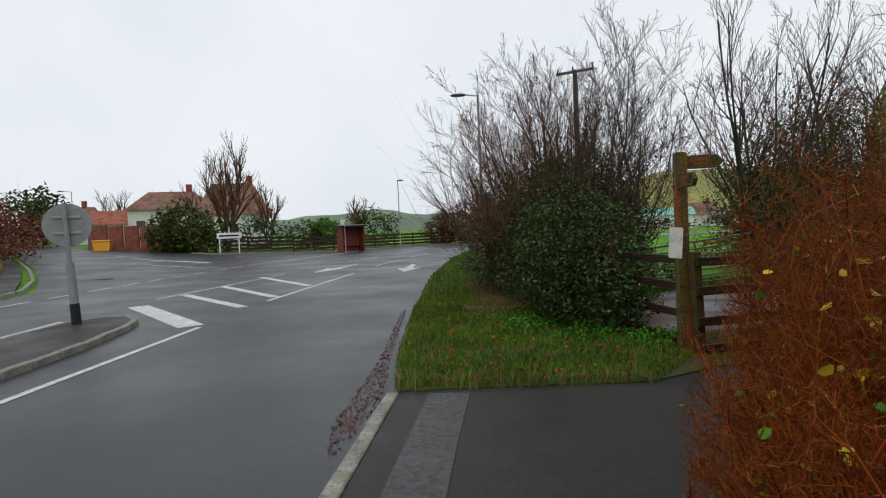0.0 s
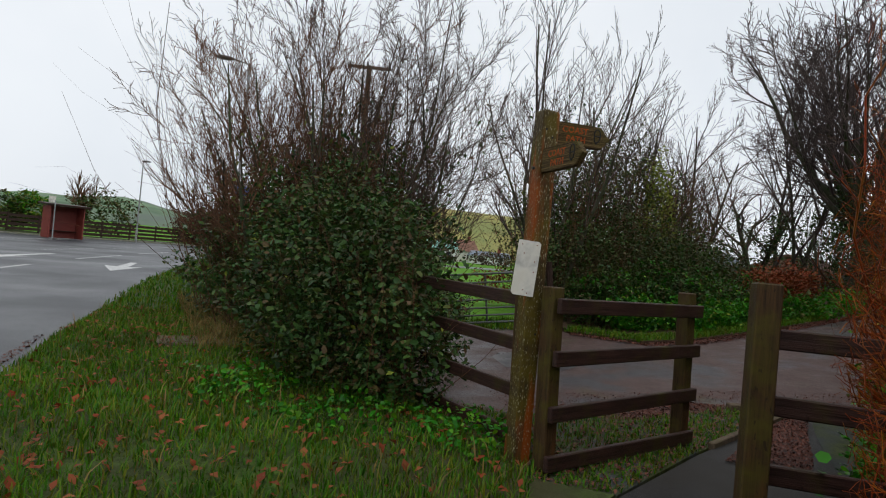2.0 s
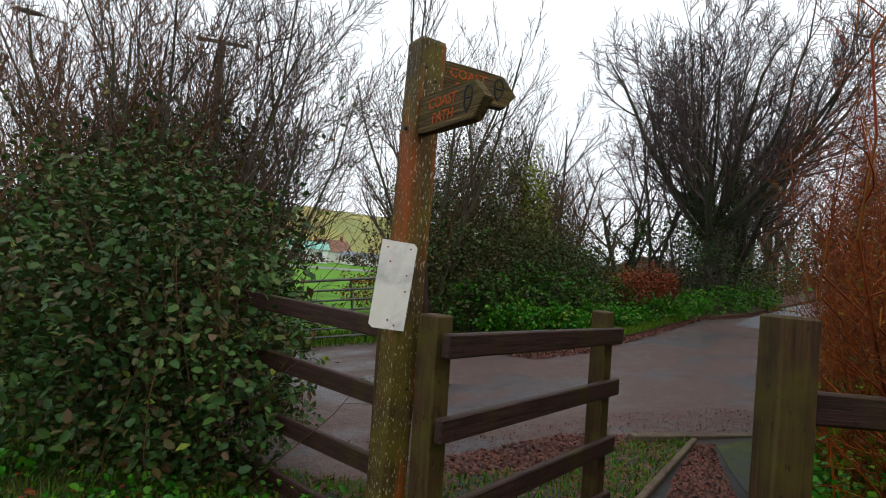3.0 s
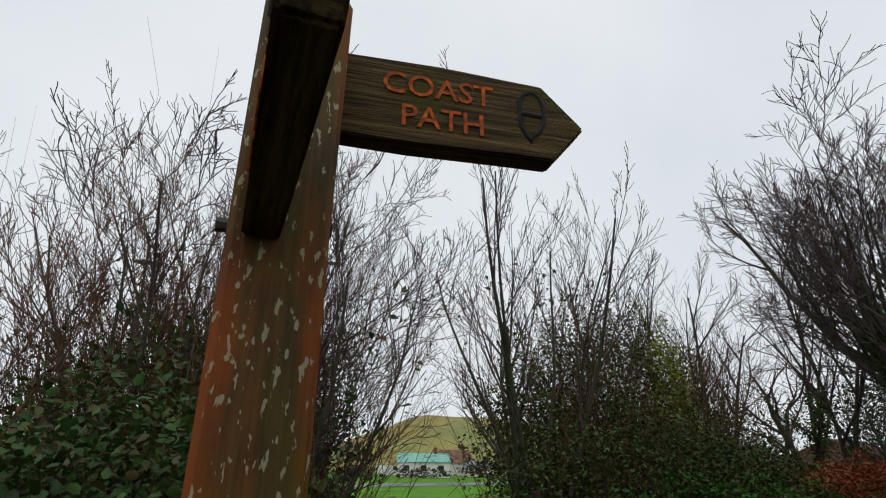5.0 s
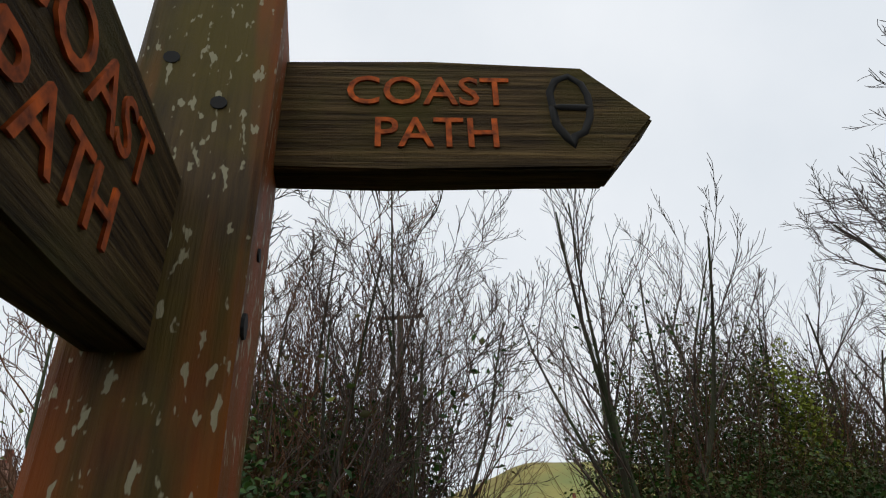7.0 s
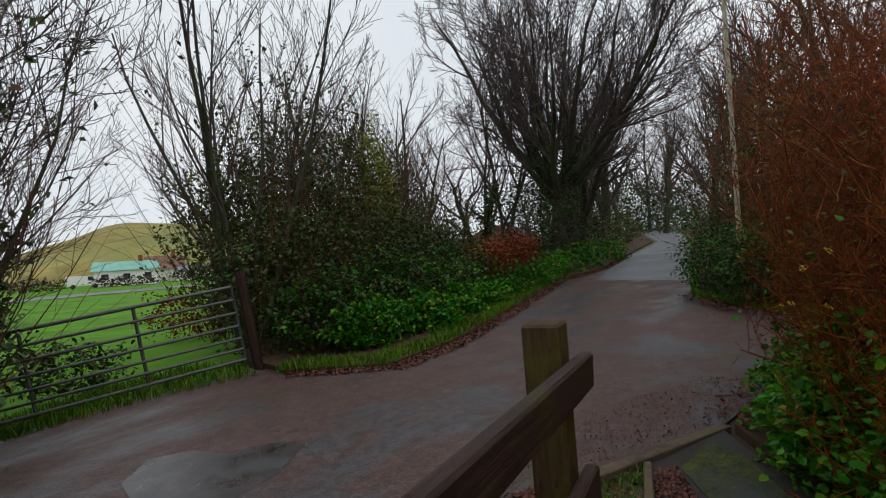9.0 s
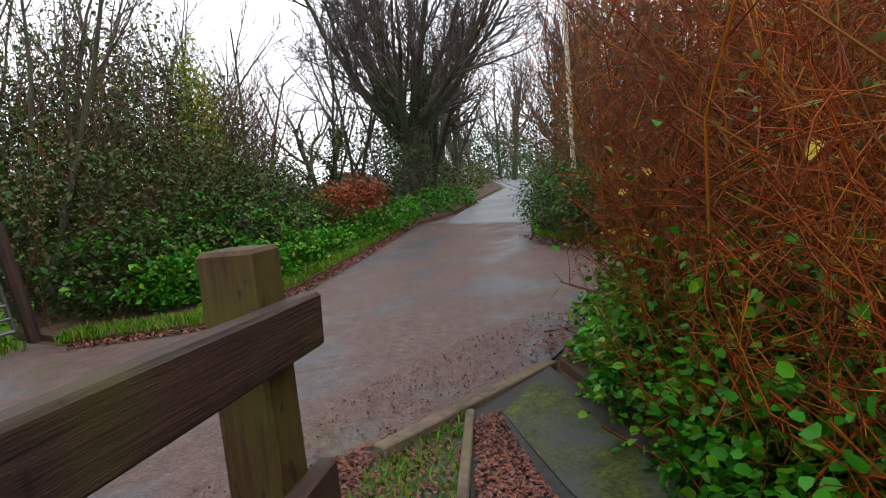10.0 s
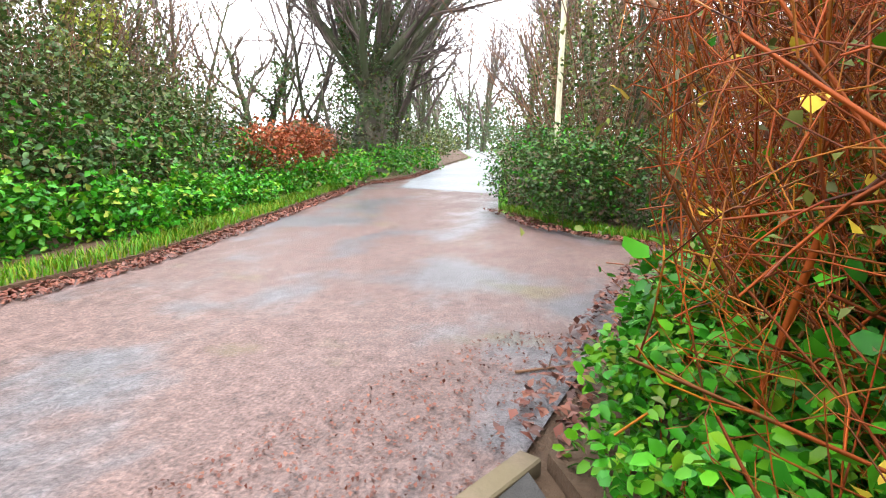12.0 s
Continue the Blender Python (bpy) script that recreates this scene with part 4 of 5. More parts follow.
def red_hedge(name, line, width, height, n, label, hang, ivy, out_by=0.16):
    """Arching red stems on a line, each with side shoots, and ivy at the foot."""
    x0, y0 = line[0]
    top = thing(name, x0, y0, ground_z(x0, y0), label, "hedge")
    spots, ivy_spots, yel = [], [], []
    for k in range(n):
        f = rnd.random() * (len(line) - 1)
        i = int(f)
        t = f - i
        x, y = line[i][0] + (line[i + 1][0] - line[i][0]) * t, line[i][1] + (line[i + 1][1] - line[i][1]) * t
        a, r = rnd.random() * 6.283, width * math.sqrt(rnd.random())
        x, y = x + math.cos(a) * r, y + math.sin(a) * r
        spots.append((x - x0, y - y0, ground_z(x, y) - ground_z(x0, y0)))
    segs = []
    third = len(spots) // 6
    segs += stems("s", spots[:third], height, 0.0105, 0.3, 9, 0.24, 8, 0.04, hang, 2, 0.36, 1.0)
    segs += stems("s", spots[third:], height * 0.85, 0.0055, 0.45, 10, 0.3, 12, 0.015, hang, 1, 0.34, 1.15)
    s = np.asarray(segs)
    reach = nearest(s[:, 3:5] + [x0, y0], line)[1]
    s = s[reach < width + 0.12 + out_by * np.clip(s[:, 5], 0, 4.5) * gen.uniform(0.3, 1.0, len(s))]
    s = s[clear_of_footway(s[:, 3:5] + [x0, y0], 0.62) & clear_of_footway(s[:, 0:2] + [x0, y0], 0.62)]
    cell = np.floor((s[:, 0:3] + s[:, 3:6]) * 2.5).astype(int) @ np.array([1, 1000, 1000000])
    kinds, which, count = np.unique(cell, return_inverse=True, return_counts=True)
    s = s[count[which.ravel()] > 5]
    link_mesh("stem_tangle", tubes("stem_tangle", s), TWIG_RED, top, "tangled red-brown leafless stems")
    lo = s[(s[:, 5] < 1.5) & (s[:, 6] < 0.009)]
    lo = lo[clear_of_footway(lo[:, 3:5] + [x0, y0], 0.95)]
    pick = lo[gen.integers(0, len(lo), 110)]
    link_mesh("last_leaves", leaf_mesh("last_leaves", pick[:, 3:6] + [0, 0, -0.03], 0.062, 0.9, 0.8, None, True), YELLOW_LEAF, top, "a few last yellow leaves")
    if ivy > 2000:
        c = np.asarray(spots)[gen.integers(0, len(spots), 3500)]
        p = c + np.stack([gen.normal(0, 0.25, 3500), gen.normal(0, 0.25, 3500), gen.uniform(0.2, 2.2, 3500)], 1)
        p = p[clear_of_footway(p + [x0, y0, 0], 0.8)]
        link_mesh("foliage", leaf_mesh("foliage", p, 0.045), OLIVE_LEAF, top, "small green leaves among the stems")
    if ivy:
        c = np.asarray(spots)[gen.integers(0, len(spots), ivy)]
        p = c + np.stack([gen.normal(0, 0.2, ivy), gen.normal(0, 0.2, ivy), np.abs(gen.normal(0, 0.42, ivy)) + 0.04], 1)
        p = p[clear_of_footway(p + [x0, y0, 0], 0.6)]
        link_mesh("ivy", leaf_mesh("ivy", p, 0.048, 0.4, 0.85, None, True), IVY, top, "bright green ivy at the foot")
    return top


red_hedge("red_hedge", [(2.75, 1.2), (3.1, 2.2), (4.1, 3.0)], 0.8, 2.5, 520, "red-stemmed leafless hedge beside the roadside footpath", (-0.10, 0.05, 0), 900)
red_hedge("red_hedge", [(4.9, 3.6), (5.75, 4.25), (6.75, 5.0)], 0.75, 3.7, 480, "red-stemmed leafless hedge with ivy at its foot", (-0.06, 0.12, 0), 15000, 0.2)
red_hedge("red_hedge", [(7.4, 5.15), (8.2, 5.15), (9.2, 4.9)], 0.65, 4.4, 420, "tall red-stemmed leafless hedge at the mouth of the lane", (-0.03, 0.12, 0), 13000, 0.22)
red_hedge("red_hedge", [(9.6, 4.6), (11.0, 4.2), (12.4, 3.8)], 0.9, 5.4, 380, "tall red-brown leafless hedge at the edge of the wood", (0, 0.16, 0), 2500, 0.3)
red_hedge("red_hedge", [(2.05, 0.0), (2.1, 1.1), (2.7, 2.0)], 0.55, 1.35, 520, "low sprawling red stems beside the footpath", (-0.4, 0.1, 0), 500)
red_hedge("red_hedge", [(3.4, -0.6), (5.2, 1.2), (8.5, 3.2)], 1.1, 3.6, 420, "red-brown hedge thicket behind the footpath", (0, 0, 0), 2500)

shrub("ivy_clump", 6.4, 5.2, [(-0.85, -0.65, 0.2, 0.4, 0.36, 0.34), (0.05, -0.1, 0.26, 0.44, 0.38, 0.42), (0.85, 0.4, 0.28, 0.5, 0.38, 0.46), (1.65, 0.68, 0.3, 0.6, 0.36, 0.48), (2.5, 0.6, 0.32, 0.6, 0.36, 0.5), (0.6, -0.1, 0.5, 0.5, 0.4, 0.55), (1.7, 0.2, 0.6, 0.6, 0.4, 0.55)],
      IVY, 30000, 0.05, "bright green ivy and undergrowth at the path edge", TWIG_RED, 60, 0.9, 0.004, "undergrowth", (LIME_LEAF, 500))

# ---- bank and hedge along the lane ----
MASS = [(-0.2, 0.3, 1.0, 1.3, 1.0, 1.1), (1.4, 0.6, 1.3, 1.4, 1.1, 1.25), (3.0, 1.2, 1.2, 1.5, 1.1, 1.2), (0.8, 1.8, 1.7, 1.6, 1.3, 1.5)]
shrub("hedge_shrub", 7.9, 12.6, MASS, HEDGE_LEAF, 15000, 0.08, "dense mixed green hedge above the lane bank", TWIG_BROWN, 130, 2.6, 0.008, "hedge", (BRAMBLE, 3000))
shrub("hedge_shrub", 11.3, 13.9, [(0, 0.2, 1.0, 1.4, 1.1, 1.0), (1.8, 0.9, 1.0, 1.5, 1.1, 1.0), (3.4, 1.6, 0.8, 1.4, 1.0, 0.85)], HEDGE_LEAF, 12000, 0.085,
      "grey-green bramble hedge above the lane bank", TWIG_BROWN, 90, 2.0, 0.008, "hedge", (BRAMBLE, 2500))
shrub("rust_bracken", 15.2, 13.9, [(0, 0, 0.9, 0.7, 0.4, 0.6), (1.2, 0.5, 0.9, 0.8, 0.4, 0.55), (-1.4, -0.4, 0.8, 0.6, 0.4, 0.5)], RED_LEAF, 3600, 0.09, "rust-red dead bracken on the bank", TWIG_RED, 30, 1.0, 0.005)
shrub("bank_ferns", 9.6, 11.5, [(0, 0, 0.25, 0.6, 0.35, 0.42), (1.2, 0.4, 0.3, 0.7, 0.35, 0.42), (2.5, 0.9, 0.3, 0.7, 0.4, 0.4), (-1.3, -0.1, 0.3, 0.7, 0.35, 0.42), (4.0, 1.5, 0.3, 0.9, 0.4, 0.4)], IVY, 9000, 0.085,
      "bright green ground ivy and ferns on the bank", None, 0, extra=(LIME_LEAF, 300))
shrub("bank_ferns", 15.2, 13.3, [(0, 0, 0.3, 1.0, 0.4, 0.4), (2.0, 0.7, 0.4, 1.2, 0.5, 0.5), (4.6, 1.3, 0.5, 1.6, 0.6, 0.6), (8, 2.2, 0.6, 2.2, 0.8, 0.7)], IVY, 6000, 0.11, "green undergrowth along the lane edge", None, 0, extra=(OLIVE_LEAF, 500))
for x, y, h, mat, lab in ((9.6, 15.2, 4.4, TWIG, "leafless grey sapling above the hedge"), (11.0, 15.8, 4.6, TWIG_BROWN, "leafless sapling above the hedge"), (12.4, 16.2, 4.4, TWIG, "leafless sapling above the hedge"),
                          (8.6, 15.0, 4.2, TWIG_BROWN, "leafless sapling above the hedge"), (14.0, 17.2, 4.6, TWIG, "leafless sapling above the hedge")):
    bare_tree("sapling", x, y, h, lab, 5, 0.03, 0.2, 2, 7, 0.5, mat, 0.1, 0.5, 500, OLIVE_LEAF, 0.1, 0.06, 0.3, 1.3, 0.4, 0.006)
shrub("lime_bush", 11.4, 14.9, [(0, 0, 2.6, 0.4, 0.4, 1.8), (0.5, 0.1, 2.2, 0.3, 0.3, 1.1)], LIME_LEAF, 2000, 0.1, "yellow-green leafy bush rising from the hedge", TWIG, 10, 2.6, 0.01)


def big_oak(x, y):
    """A short thick bole that breaks into a fan of limbs."""
    top = thing("big_oak", x, y, ground_z(x, y) - 0.05, "large leafless spreading tree with a dark ivy-clad trunk beside the lane", "tree")
    out, bole = [[] for _ in range(4)], [[] for _ in range(1)]
    grow(bole, (0, 0, 0), (0.02, 0, 1), 3.0, 0.56, 0, 0.03, 0.05, 0, 0, 0, 5, 0.3, 0.8)
    link_mesh("trunk", chain("trunk", bole[0], 14), BARK, top)
    link_mesh("root_flare", tubes("root_flare", [(0, 0, -0.1, 0.02, 0, 0.7, 0.75, 0.54)], 14), BARK, top)
    for k in range(22):
        a, s = 6.283 * k / 22 + rnd.uniform(-0.3, 0.3), rnd.choice((0.25, 0.65, 1.0, 1.45))
        z = rnd.uniform(2.1, 3.0)
        grow(out, (0.05, 0, z), (math.cos(a) * s, math.sin(a) * s, 1), rnd.uniform(6.0, 8.2), rnd.uniform(0.075, 0.15), 3, 0.12, 0.05, 7, 0.6, 0.5, 7, 0.15, 0.2)
    for k in range(22):
        link_mesh("limb", chain("limb", out[3][k * 7:(k + 1) * 7], 7), BARK, top)
    rest = [(*q[:6], max(0.010, q[6]), max(0.008, q[7])) for lv in out[:3] for q in lv]
    link_mesh("crown", tubes("crown", rest), TWIG_PURPLE, top, "dense fan of fine bare twigs")
    n = 4200
    a, z = gen.uniform(0, 6.283, n), gen.uniform(0.2, 5.2, n)
    r = 0.55 + np.abs(gen.normal(0, 0.16, n)) + 0.1 * np.maximum(0, z - 3)
    link_mesh("ivy", leaf_mesh("ivy", np.stack([np.cos(a) * r, np.sin(a) * r, z], 1), 0.12), BRAMBLE, top, "dark ivy on the trunk")


big_oak(20.1, 15.3)
bare_tree("ivy_tree", 17.0, 16.8, 5.2, "small crooked tree thick with dark ivy", 3, 0.12, 0.3, 2, 6, 0.7, TWIG, 0.2, 0.5, 3600, BRAMBLE, 0.25, 0.03, 0.45, 1.3, 0.1)
bare_tree("crooked_tree", 18.6, 15.6, 3.6, "thin dark crooked tree on the bank", 1, 0.11, 0.4, 2, 4, 0.8, TWIG, 0.4, 0.5, 0, None, 0.25, 0.03)
for k, (x, y, h, iv) in enumerate(((25.5, 17.6, 10, 2400), (29.0, 19.2, 11, 2600), (34.0, 21.0, 11, 2600), (40.0, 23.5, 12, 2600), (47.0, 26.0, 12, 2000), (28.0, 11.6, 11, 2200), (35.0, 14.2, 12, 2400), (43.0, 17.2, 12, 2400), (22.0, 8.6, 10, 2000), (52.0, 24.0, 13, 2600), (58.0, 28.0, 13, 2600))):
    bare_tree("lane_tree", x, y, h, "leafless ivy-clad tree lining the lane", 1 + k % 2, 0.22, 0.2, 3, 7, 0.65, TWIG_PURPLE, 0.06, 0.58, iv, BRAMBLE, 0.12, 0.06, 0.2, 1.6, 0.2, 0.012)
shrub("lane_hedge", 25.0, 17.0, [(0, 0, 0.9, 2.2, 1.0, 1.0), (5, 2.2, 1.0, 3, 1.2, 1.1), (11, 4.5, 1.2, 3.5, 1.4, 1.3), (18, 7.5, 1.4, 4, 1.6, 1.5), (26, 11, 1.6, 5, 2, 1.8)], HEDGE_LEAF, 9000, 0.16, "green hedge along the upper lane", TWIG, 60, 2.2, 0.012, "hedge", (LIME_LEAF, 400))
shrub("lane_hedge", 22.0, 9.6, [(0, 0, 1.0, 2.2, 1.0, 1.1), (6, 2.0, 1.2, 3, 1.2, 1.3), (13, 4.4, 1.3, 3.5, 1.4, 1.4), (20, 7.4, 1.5, 4, 1.6, 1.6), (30, 12, 2.2, 4, 3, 2.4), (36, 16, 2.4, 3, 3.5, 2.6)], BRAMBLE, 10000, 0.16, "dark green hedge along the upper lane", TWIG, 60, 2.4, 0.012, "hedge")
shrub("clipped_hedge", 14.4, 7.9, [(-0.8, -0.4, 0.6, 0.75, 0.6, 0.65), (0.2, 0.1, 0.7, 0.9, 0.7, 0.72), (1.3, 0.9, 0.7, 1.0, 0.8, 0.75), (-0.5, -1.2, 0.65, 0.8, 0.8, 0.7)], BRAMBLE, 14000, 0.06, "rounded dark evergreen hedge by the lane", TWIG, 30, 1.0, 0.008, "hedge", (IVY, 2500), 0.1)
for x, y, h in ((17.5, 6.6, 8), (20.0, 6.0, 9), (15.5, 3.6, 8), (12.2, 2.4, 8), (24, 7.5, 9), (10.0, 18.5, 8), (12.8, 19.5, 9), (15.4, 20.5, 9), (18.2, 20.8, 9), (22.5, 20.0, 10), (13.5, 4.2, 8), (16.0, 5.2, 9), (10.5, 3.6, 7)):
    bare_tree("wood_tree", x, y, h, "leafless tree in the wood behind the hedge", 3, 0.11, 0.15, 3, 6, 0.6, TWIG_BROWN if y < 10 else TWIG_PURPLE, 0.1, 0.5, 1400, HEDGE_LEAF, 0.1, 0.06, 0.22, 1.7, 0.4, 0.008)
shrub("wood_shrub", 17.0, 6.5, [(-1.5, -1.0, 1.3, 1.5, 1.5, 1.5), (1.5, 0.5, 1.5, 2.0, 1.5, 1.7), (-4.0, -3.5, 1.4, 2.0, 2.0, 1.6)], HEDGE_LEAF, 7000, 0.12, "straggling green shrubs under the trees", TWIG_BROWN, 80, 3.5, 0.012)
shrub("wood_shrub", 9.0, 1.2, [(0, 0, 1.4, 2.5, 2.0, 1.7), (2.5, 1.5, 1.5, 2.0, 1.8, 1.8), (-3.0, -2.0, 1.2, 2.5, 2.0, 1.5)], HEDGE_LEAF, 7000, 0.12, "dim green shrubs behind the red hedge", TWIG_BROWN, 80, 3.5, 0.012)


def pale_pole():
    z = ground_z(15.4, 8.3)
    top = thing("utility_pole", 15.4, 8.3, z, "thin pale pole standing in the hedge", "pole")
    part("shaft", rod(bmesh.new(), (0, 0, -0.2), (0.12, 0.02, 7.0), 0.055, 0.04, 10), plain("pale_pole_paint", (0.42, 0.38, 0.26), 0.6), top)
    part("cap", rod(bmesh.new(), (0.12, 0.02, 7.0), (0.121, 0.02, 7.05), 0.048, 0.03, 10), DARK_METAL, top)


pale_pole()

shrub("bank_bramble", 8.6, 11.9, [(-0.6, 0.2, 0.5, 0.8, 0.6, 0.7), (0.8, 0.5, 0.6, 1.0, 0.7, 0.8), (2.4, 1.0, 0.6, 1.1, 0.7, 0.8), (4.2, 1.6, 0.6, 1.2, 0.7, 0.75), (6.2, 2.3, 0.5, 1.2, 0.7, 0.7)], BRAMBLE, 16000, 0.07,
      "dark ivy and bramble covering the bank", TWIG_BROWN, 60, 1.1, 0.006, extra=(IVY, 5000))
shrub("thorn_hedge", 9.0, 14.8, [(-1.0, 0, 1.8, 1.2, 1.0, 1.9), (0.6, 0.5, 2.4, 1.3, 1.0, 2.3), (2.2, 1.0, 2.5, 1.3, 1.0, 2.4), (3.8, 1.5, 2.2, 1.3, 1.0, 2.0), (5.4, 2.0, 1.6, 1.4, 1.0, 1.6)], HEDGE_LEAF, 24000, 0.075,
      "tall straggling hedge with olive leaves", TWIG_BROWN, 340, 4.8, 0.009, "hedge", (OLIVE_LEAF, 5000), 0.35)

shrub("wood_thicket", 17.0, 7.6, [(0, 0, 2.4, 2.6, 1.1, 2.4), (4.5, 1.6, 2.7, 2.8, 1.1, 2.7), (9.5, 3.6, 3.0, 3.0, 1.1, 3.0)], HEDGE_LEAF, 7000, 0.1, "tall brown twiggy thicket of the wood beside the lane", TWIG_BROWN, 320, 6.5, 0.012, "wood", (OLIVE_LEAF, 2500), 0.4)
shrub("far_wood", 60.0, 29.0, [(0, 0, 2.6, 3.5, 4.5, 3.0), (5, 3.5, 3.2, 4.5, 5.0, 3.6), (2, -5, 3.0, 4.0, 4.0, 3.4)], BRAMBLE, 9000, 0.3, "dark trees and shrubs closing the top of the lane", TWIG, 120, 7.0, 0.03, "wood")
shrub("far_wood", 29.0, 21.5, [(-3, -1, 1.8, 3.0, 1.6, 2.0), (3, 1.5, 2.2, 3.5, 1.8, 2.4), (10, 4.5, 2.4, 4.0, 2.0, 2.6), (18, 8.0, 2.6, 4.0, 2.2, 2.8)], HEDGE_LEAF, 9000, 0.17, "ivy-hung thicket behind the lane trees", TWIG_PURPLE, 200, 5.5, 0.018, "wood", (BRAMBLE, 3000))
shrub("far_wood", 24.0, 6.5, [(-3, -1, 2.0, 3.0, 1.8, 2.2), (4, 1.8, 2.3, 3.5, 2.0, 2.5), (12, 4.6, 2.5, 4.0, 2.2, 2.7)], HEDGE_LEAF, 9000, 0.17, "dim shrubs of the wood beside the lane", TWIG_BROWN, 200, 5.5, 0.018, "wood", (OLIVE_LEAF, 2000))

# ---- field gate ----


def field_gate(x0, y0, x1, y1):
    run = math.hypot(x1 - x0, y1 - y0)
    top = thing("field_gate", x0, y0, ground_z(x0, y0), "grey tubular steel field gate, closed", "gate", rz=math.degrees(math.atan2(y1 - y0, x1 - x0)))
    top.matrix_world = pose(x0, y0, ground_z(x0, y0), 0, -math.degrees(math.atan2(ground_z(x1, y1) - ground_z(x0, y0), run)), math.degrees(math.atan2(y1 - y0, x1 - x0)))
    for z in (0.15, 0.3, 0.45, 0.62, 0.8, 0.98, 1.16):
        part("bar", rod(bmesh.new(), (0, 0, z), (run, 0, z), 0.019 if 0.2 < z < 1.1 else 0.024, sides=8), GATE_METAL, top)
    for x in (0.0, run * 0.34, run * 0.67, run):
        part("upright", rod(bmesh.new(), (x, 0.02, 0.13), (x, 0.02, 1.18), 0.022, sides=8), GATE_METAL, top)
    part("brace", rod(bmesh.new(), (0.05, -0.03, 0.18), (run * 0.34, -0.03, 1.12), 0.016, sides=8), GATE_METAL, top)
    for x in (-0.14, run + 0.14):
        part("gate_post", rod(bmesh.new(), (x, 0, -0.2), (x, 0, 1.35), 0.075, 0.07, 10), FENCE_WOOD, top, "dark timber gate post")


field_gate(3.35, 13.42, 6.75, 12.2)

# ---- ground cover ----


def scatter(outline, n, lift=0.0, keep=None):
    xs, ys = [p[0] for p in outline], [p[1] for p in outline]
    pts = []
    while len(pts) < n:
        x, y = rnd.uniform(min(xs), max(xs)), rnd.uniform(min(ys), max(ys))
        if inside(x, y, outline) and (keep is None or keep(x, y)):
            pts.append((x, y, ground_z(x, y) + lift))
    return pts


def stuff(name, mesh, mat, label, category):
    return tagged(link_mesh(name, mesh, mat), label, category, "", "stuff")


NEAR = [(-0.55, 4.1), (2.2, 4.25), (2.9, 5.4), (2.5, 7.0), (1.4, 9.0), (1.0, 12.5), (-1.35, 12.5), (-1.25, 10), (-0.8, 5.6)]
stuff("verge_grass", blade_mesh("verge_grass", scatter(NEAR, 34000, 0.04), 0.085, 0.0045, 0.9), GRASS, "lush damp green verge grass", "grass")
shrub("verge_weeds", 1.9, 6.5, [(0.0, 0.0, 0.05, 0.8, 0.45, 0.2), (0.75, -0.55, 0.05, 0.45, 0.4, 0.22), (-0.9, 0.9, 0.05, 0.5, 0.6, 0.2)], IVY, 2600, 0.05, "low broad-leaved weeds at the foot of the bramble", category="weeds", nstem=0)
stuff("far_verge_grass", blade_mesh("far_verge_grass", scatter([(-1.4, 12), (1.0, 12), (1.2, 24), (1.2, 42), (-1.2, 43), (-1.95, 30), (-1.8, 18)], 16000, 0.04), 0.12, 0.010, 0.8), GRASS, "green verge grass along the road", "grass")
stuff("dry_grass", blade_mesh("dry_grass", scatter([(-0.6, 4.05), (2.2, 4.2), (2.2, 4.45), (-0.55, 4.4)], 350, 0.02) + scatter([(0.4, 9.2), (1.2, 9.2), (0.6, 14), (-0.6, 15)], 5000, 0.03)
      + scatter([(1.7, -0.5), (2.6, 0.8), (2.7, 2.4), (2.2, 2.5), (1.65, 1.2)], 3500, 0.03) + scatter(NEAR, 900, 0.03) + scatter([(1.4, -0.6), (1.8, -0.6), (2.0, 1.4), (1.6, 1.5)], 1800, 0.03), 0.17, 0.005, 0.9), DRY_GRASS, "yellowed dead grass tufts", "grass")
stuff("lane_edge_grass", blade_mesh("lane_edge_grass", scatter([(6.75, 11.5), (7.65, 10.4), (9.1, 10.6), (12.2, 11.7), (16.8, 13.5), (16.6, 13.9), (12.0, 12.1), (9.0, 11.0), (7.8, 10.9), (7.1, 11.8)], 9000, 0.03), 0.11, 0.006, 0.8), GRASS, "bright grass edge along the lane", "grass")
stuff("strip_grass", blade_mesh("strip_grass", scatter(STRIP, 5200, 0.02), 0.06, 0.005, 0.9), GRASS, "short grass behind the fence", "grass")
stuff("gate_grass", blade_mesh("gate_grass", scatter([(3.0, 12.9), (6.6, 11.7), (6.7, 12.4), (6.4, 13.4), (3.0, 14.4)], 4000, 0.0), 0.12, 0.006, 0.9), GRASS, "rough grass round the field gate", "grass")
stuff("hedge_foot_grass", blade_mesh("hedge_foot_grass", scatter([(12.7, 6.2), (13.1, 7.5), (14.5, 9.0), (14.8, 8.7), (13.5, 7.3), (13.1, 6.2)], 2500, 0.03), 0.1, 0.007, 0.8), GRASS, "bright grass at the foot of the clipped hedge", "grass")


def litter(name, outline, n, size, label, lift=0.022, mat=LITTER):
    stuff(name, leaf_mesh(name, scatter(outline, n, lift), size, 0.1, 0.7, np.array([[0, 0, 5.0]])), mat, label, "fallen leaves")


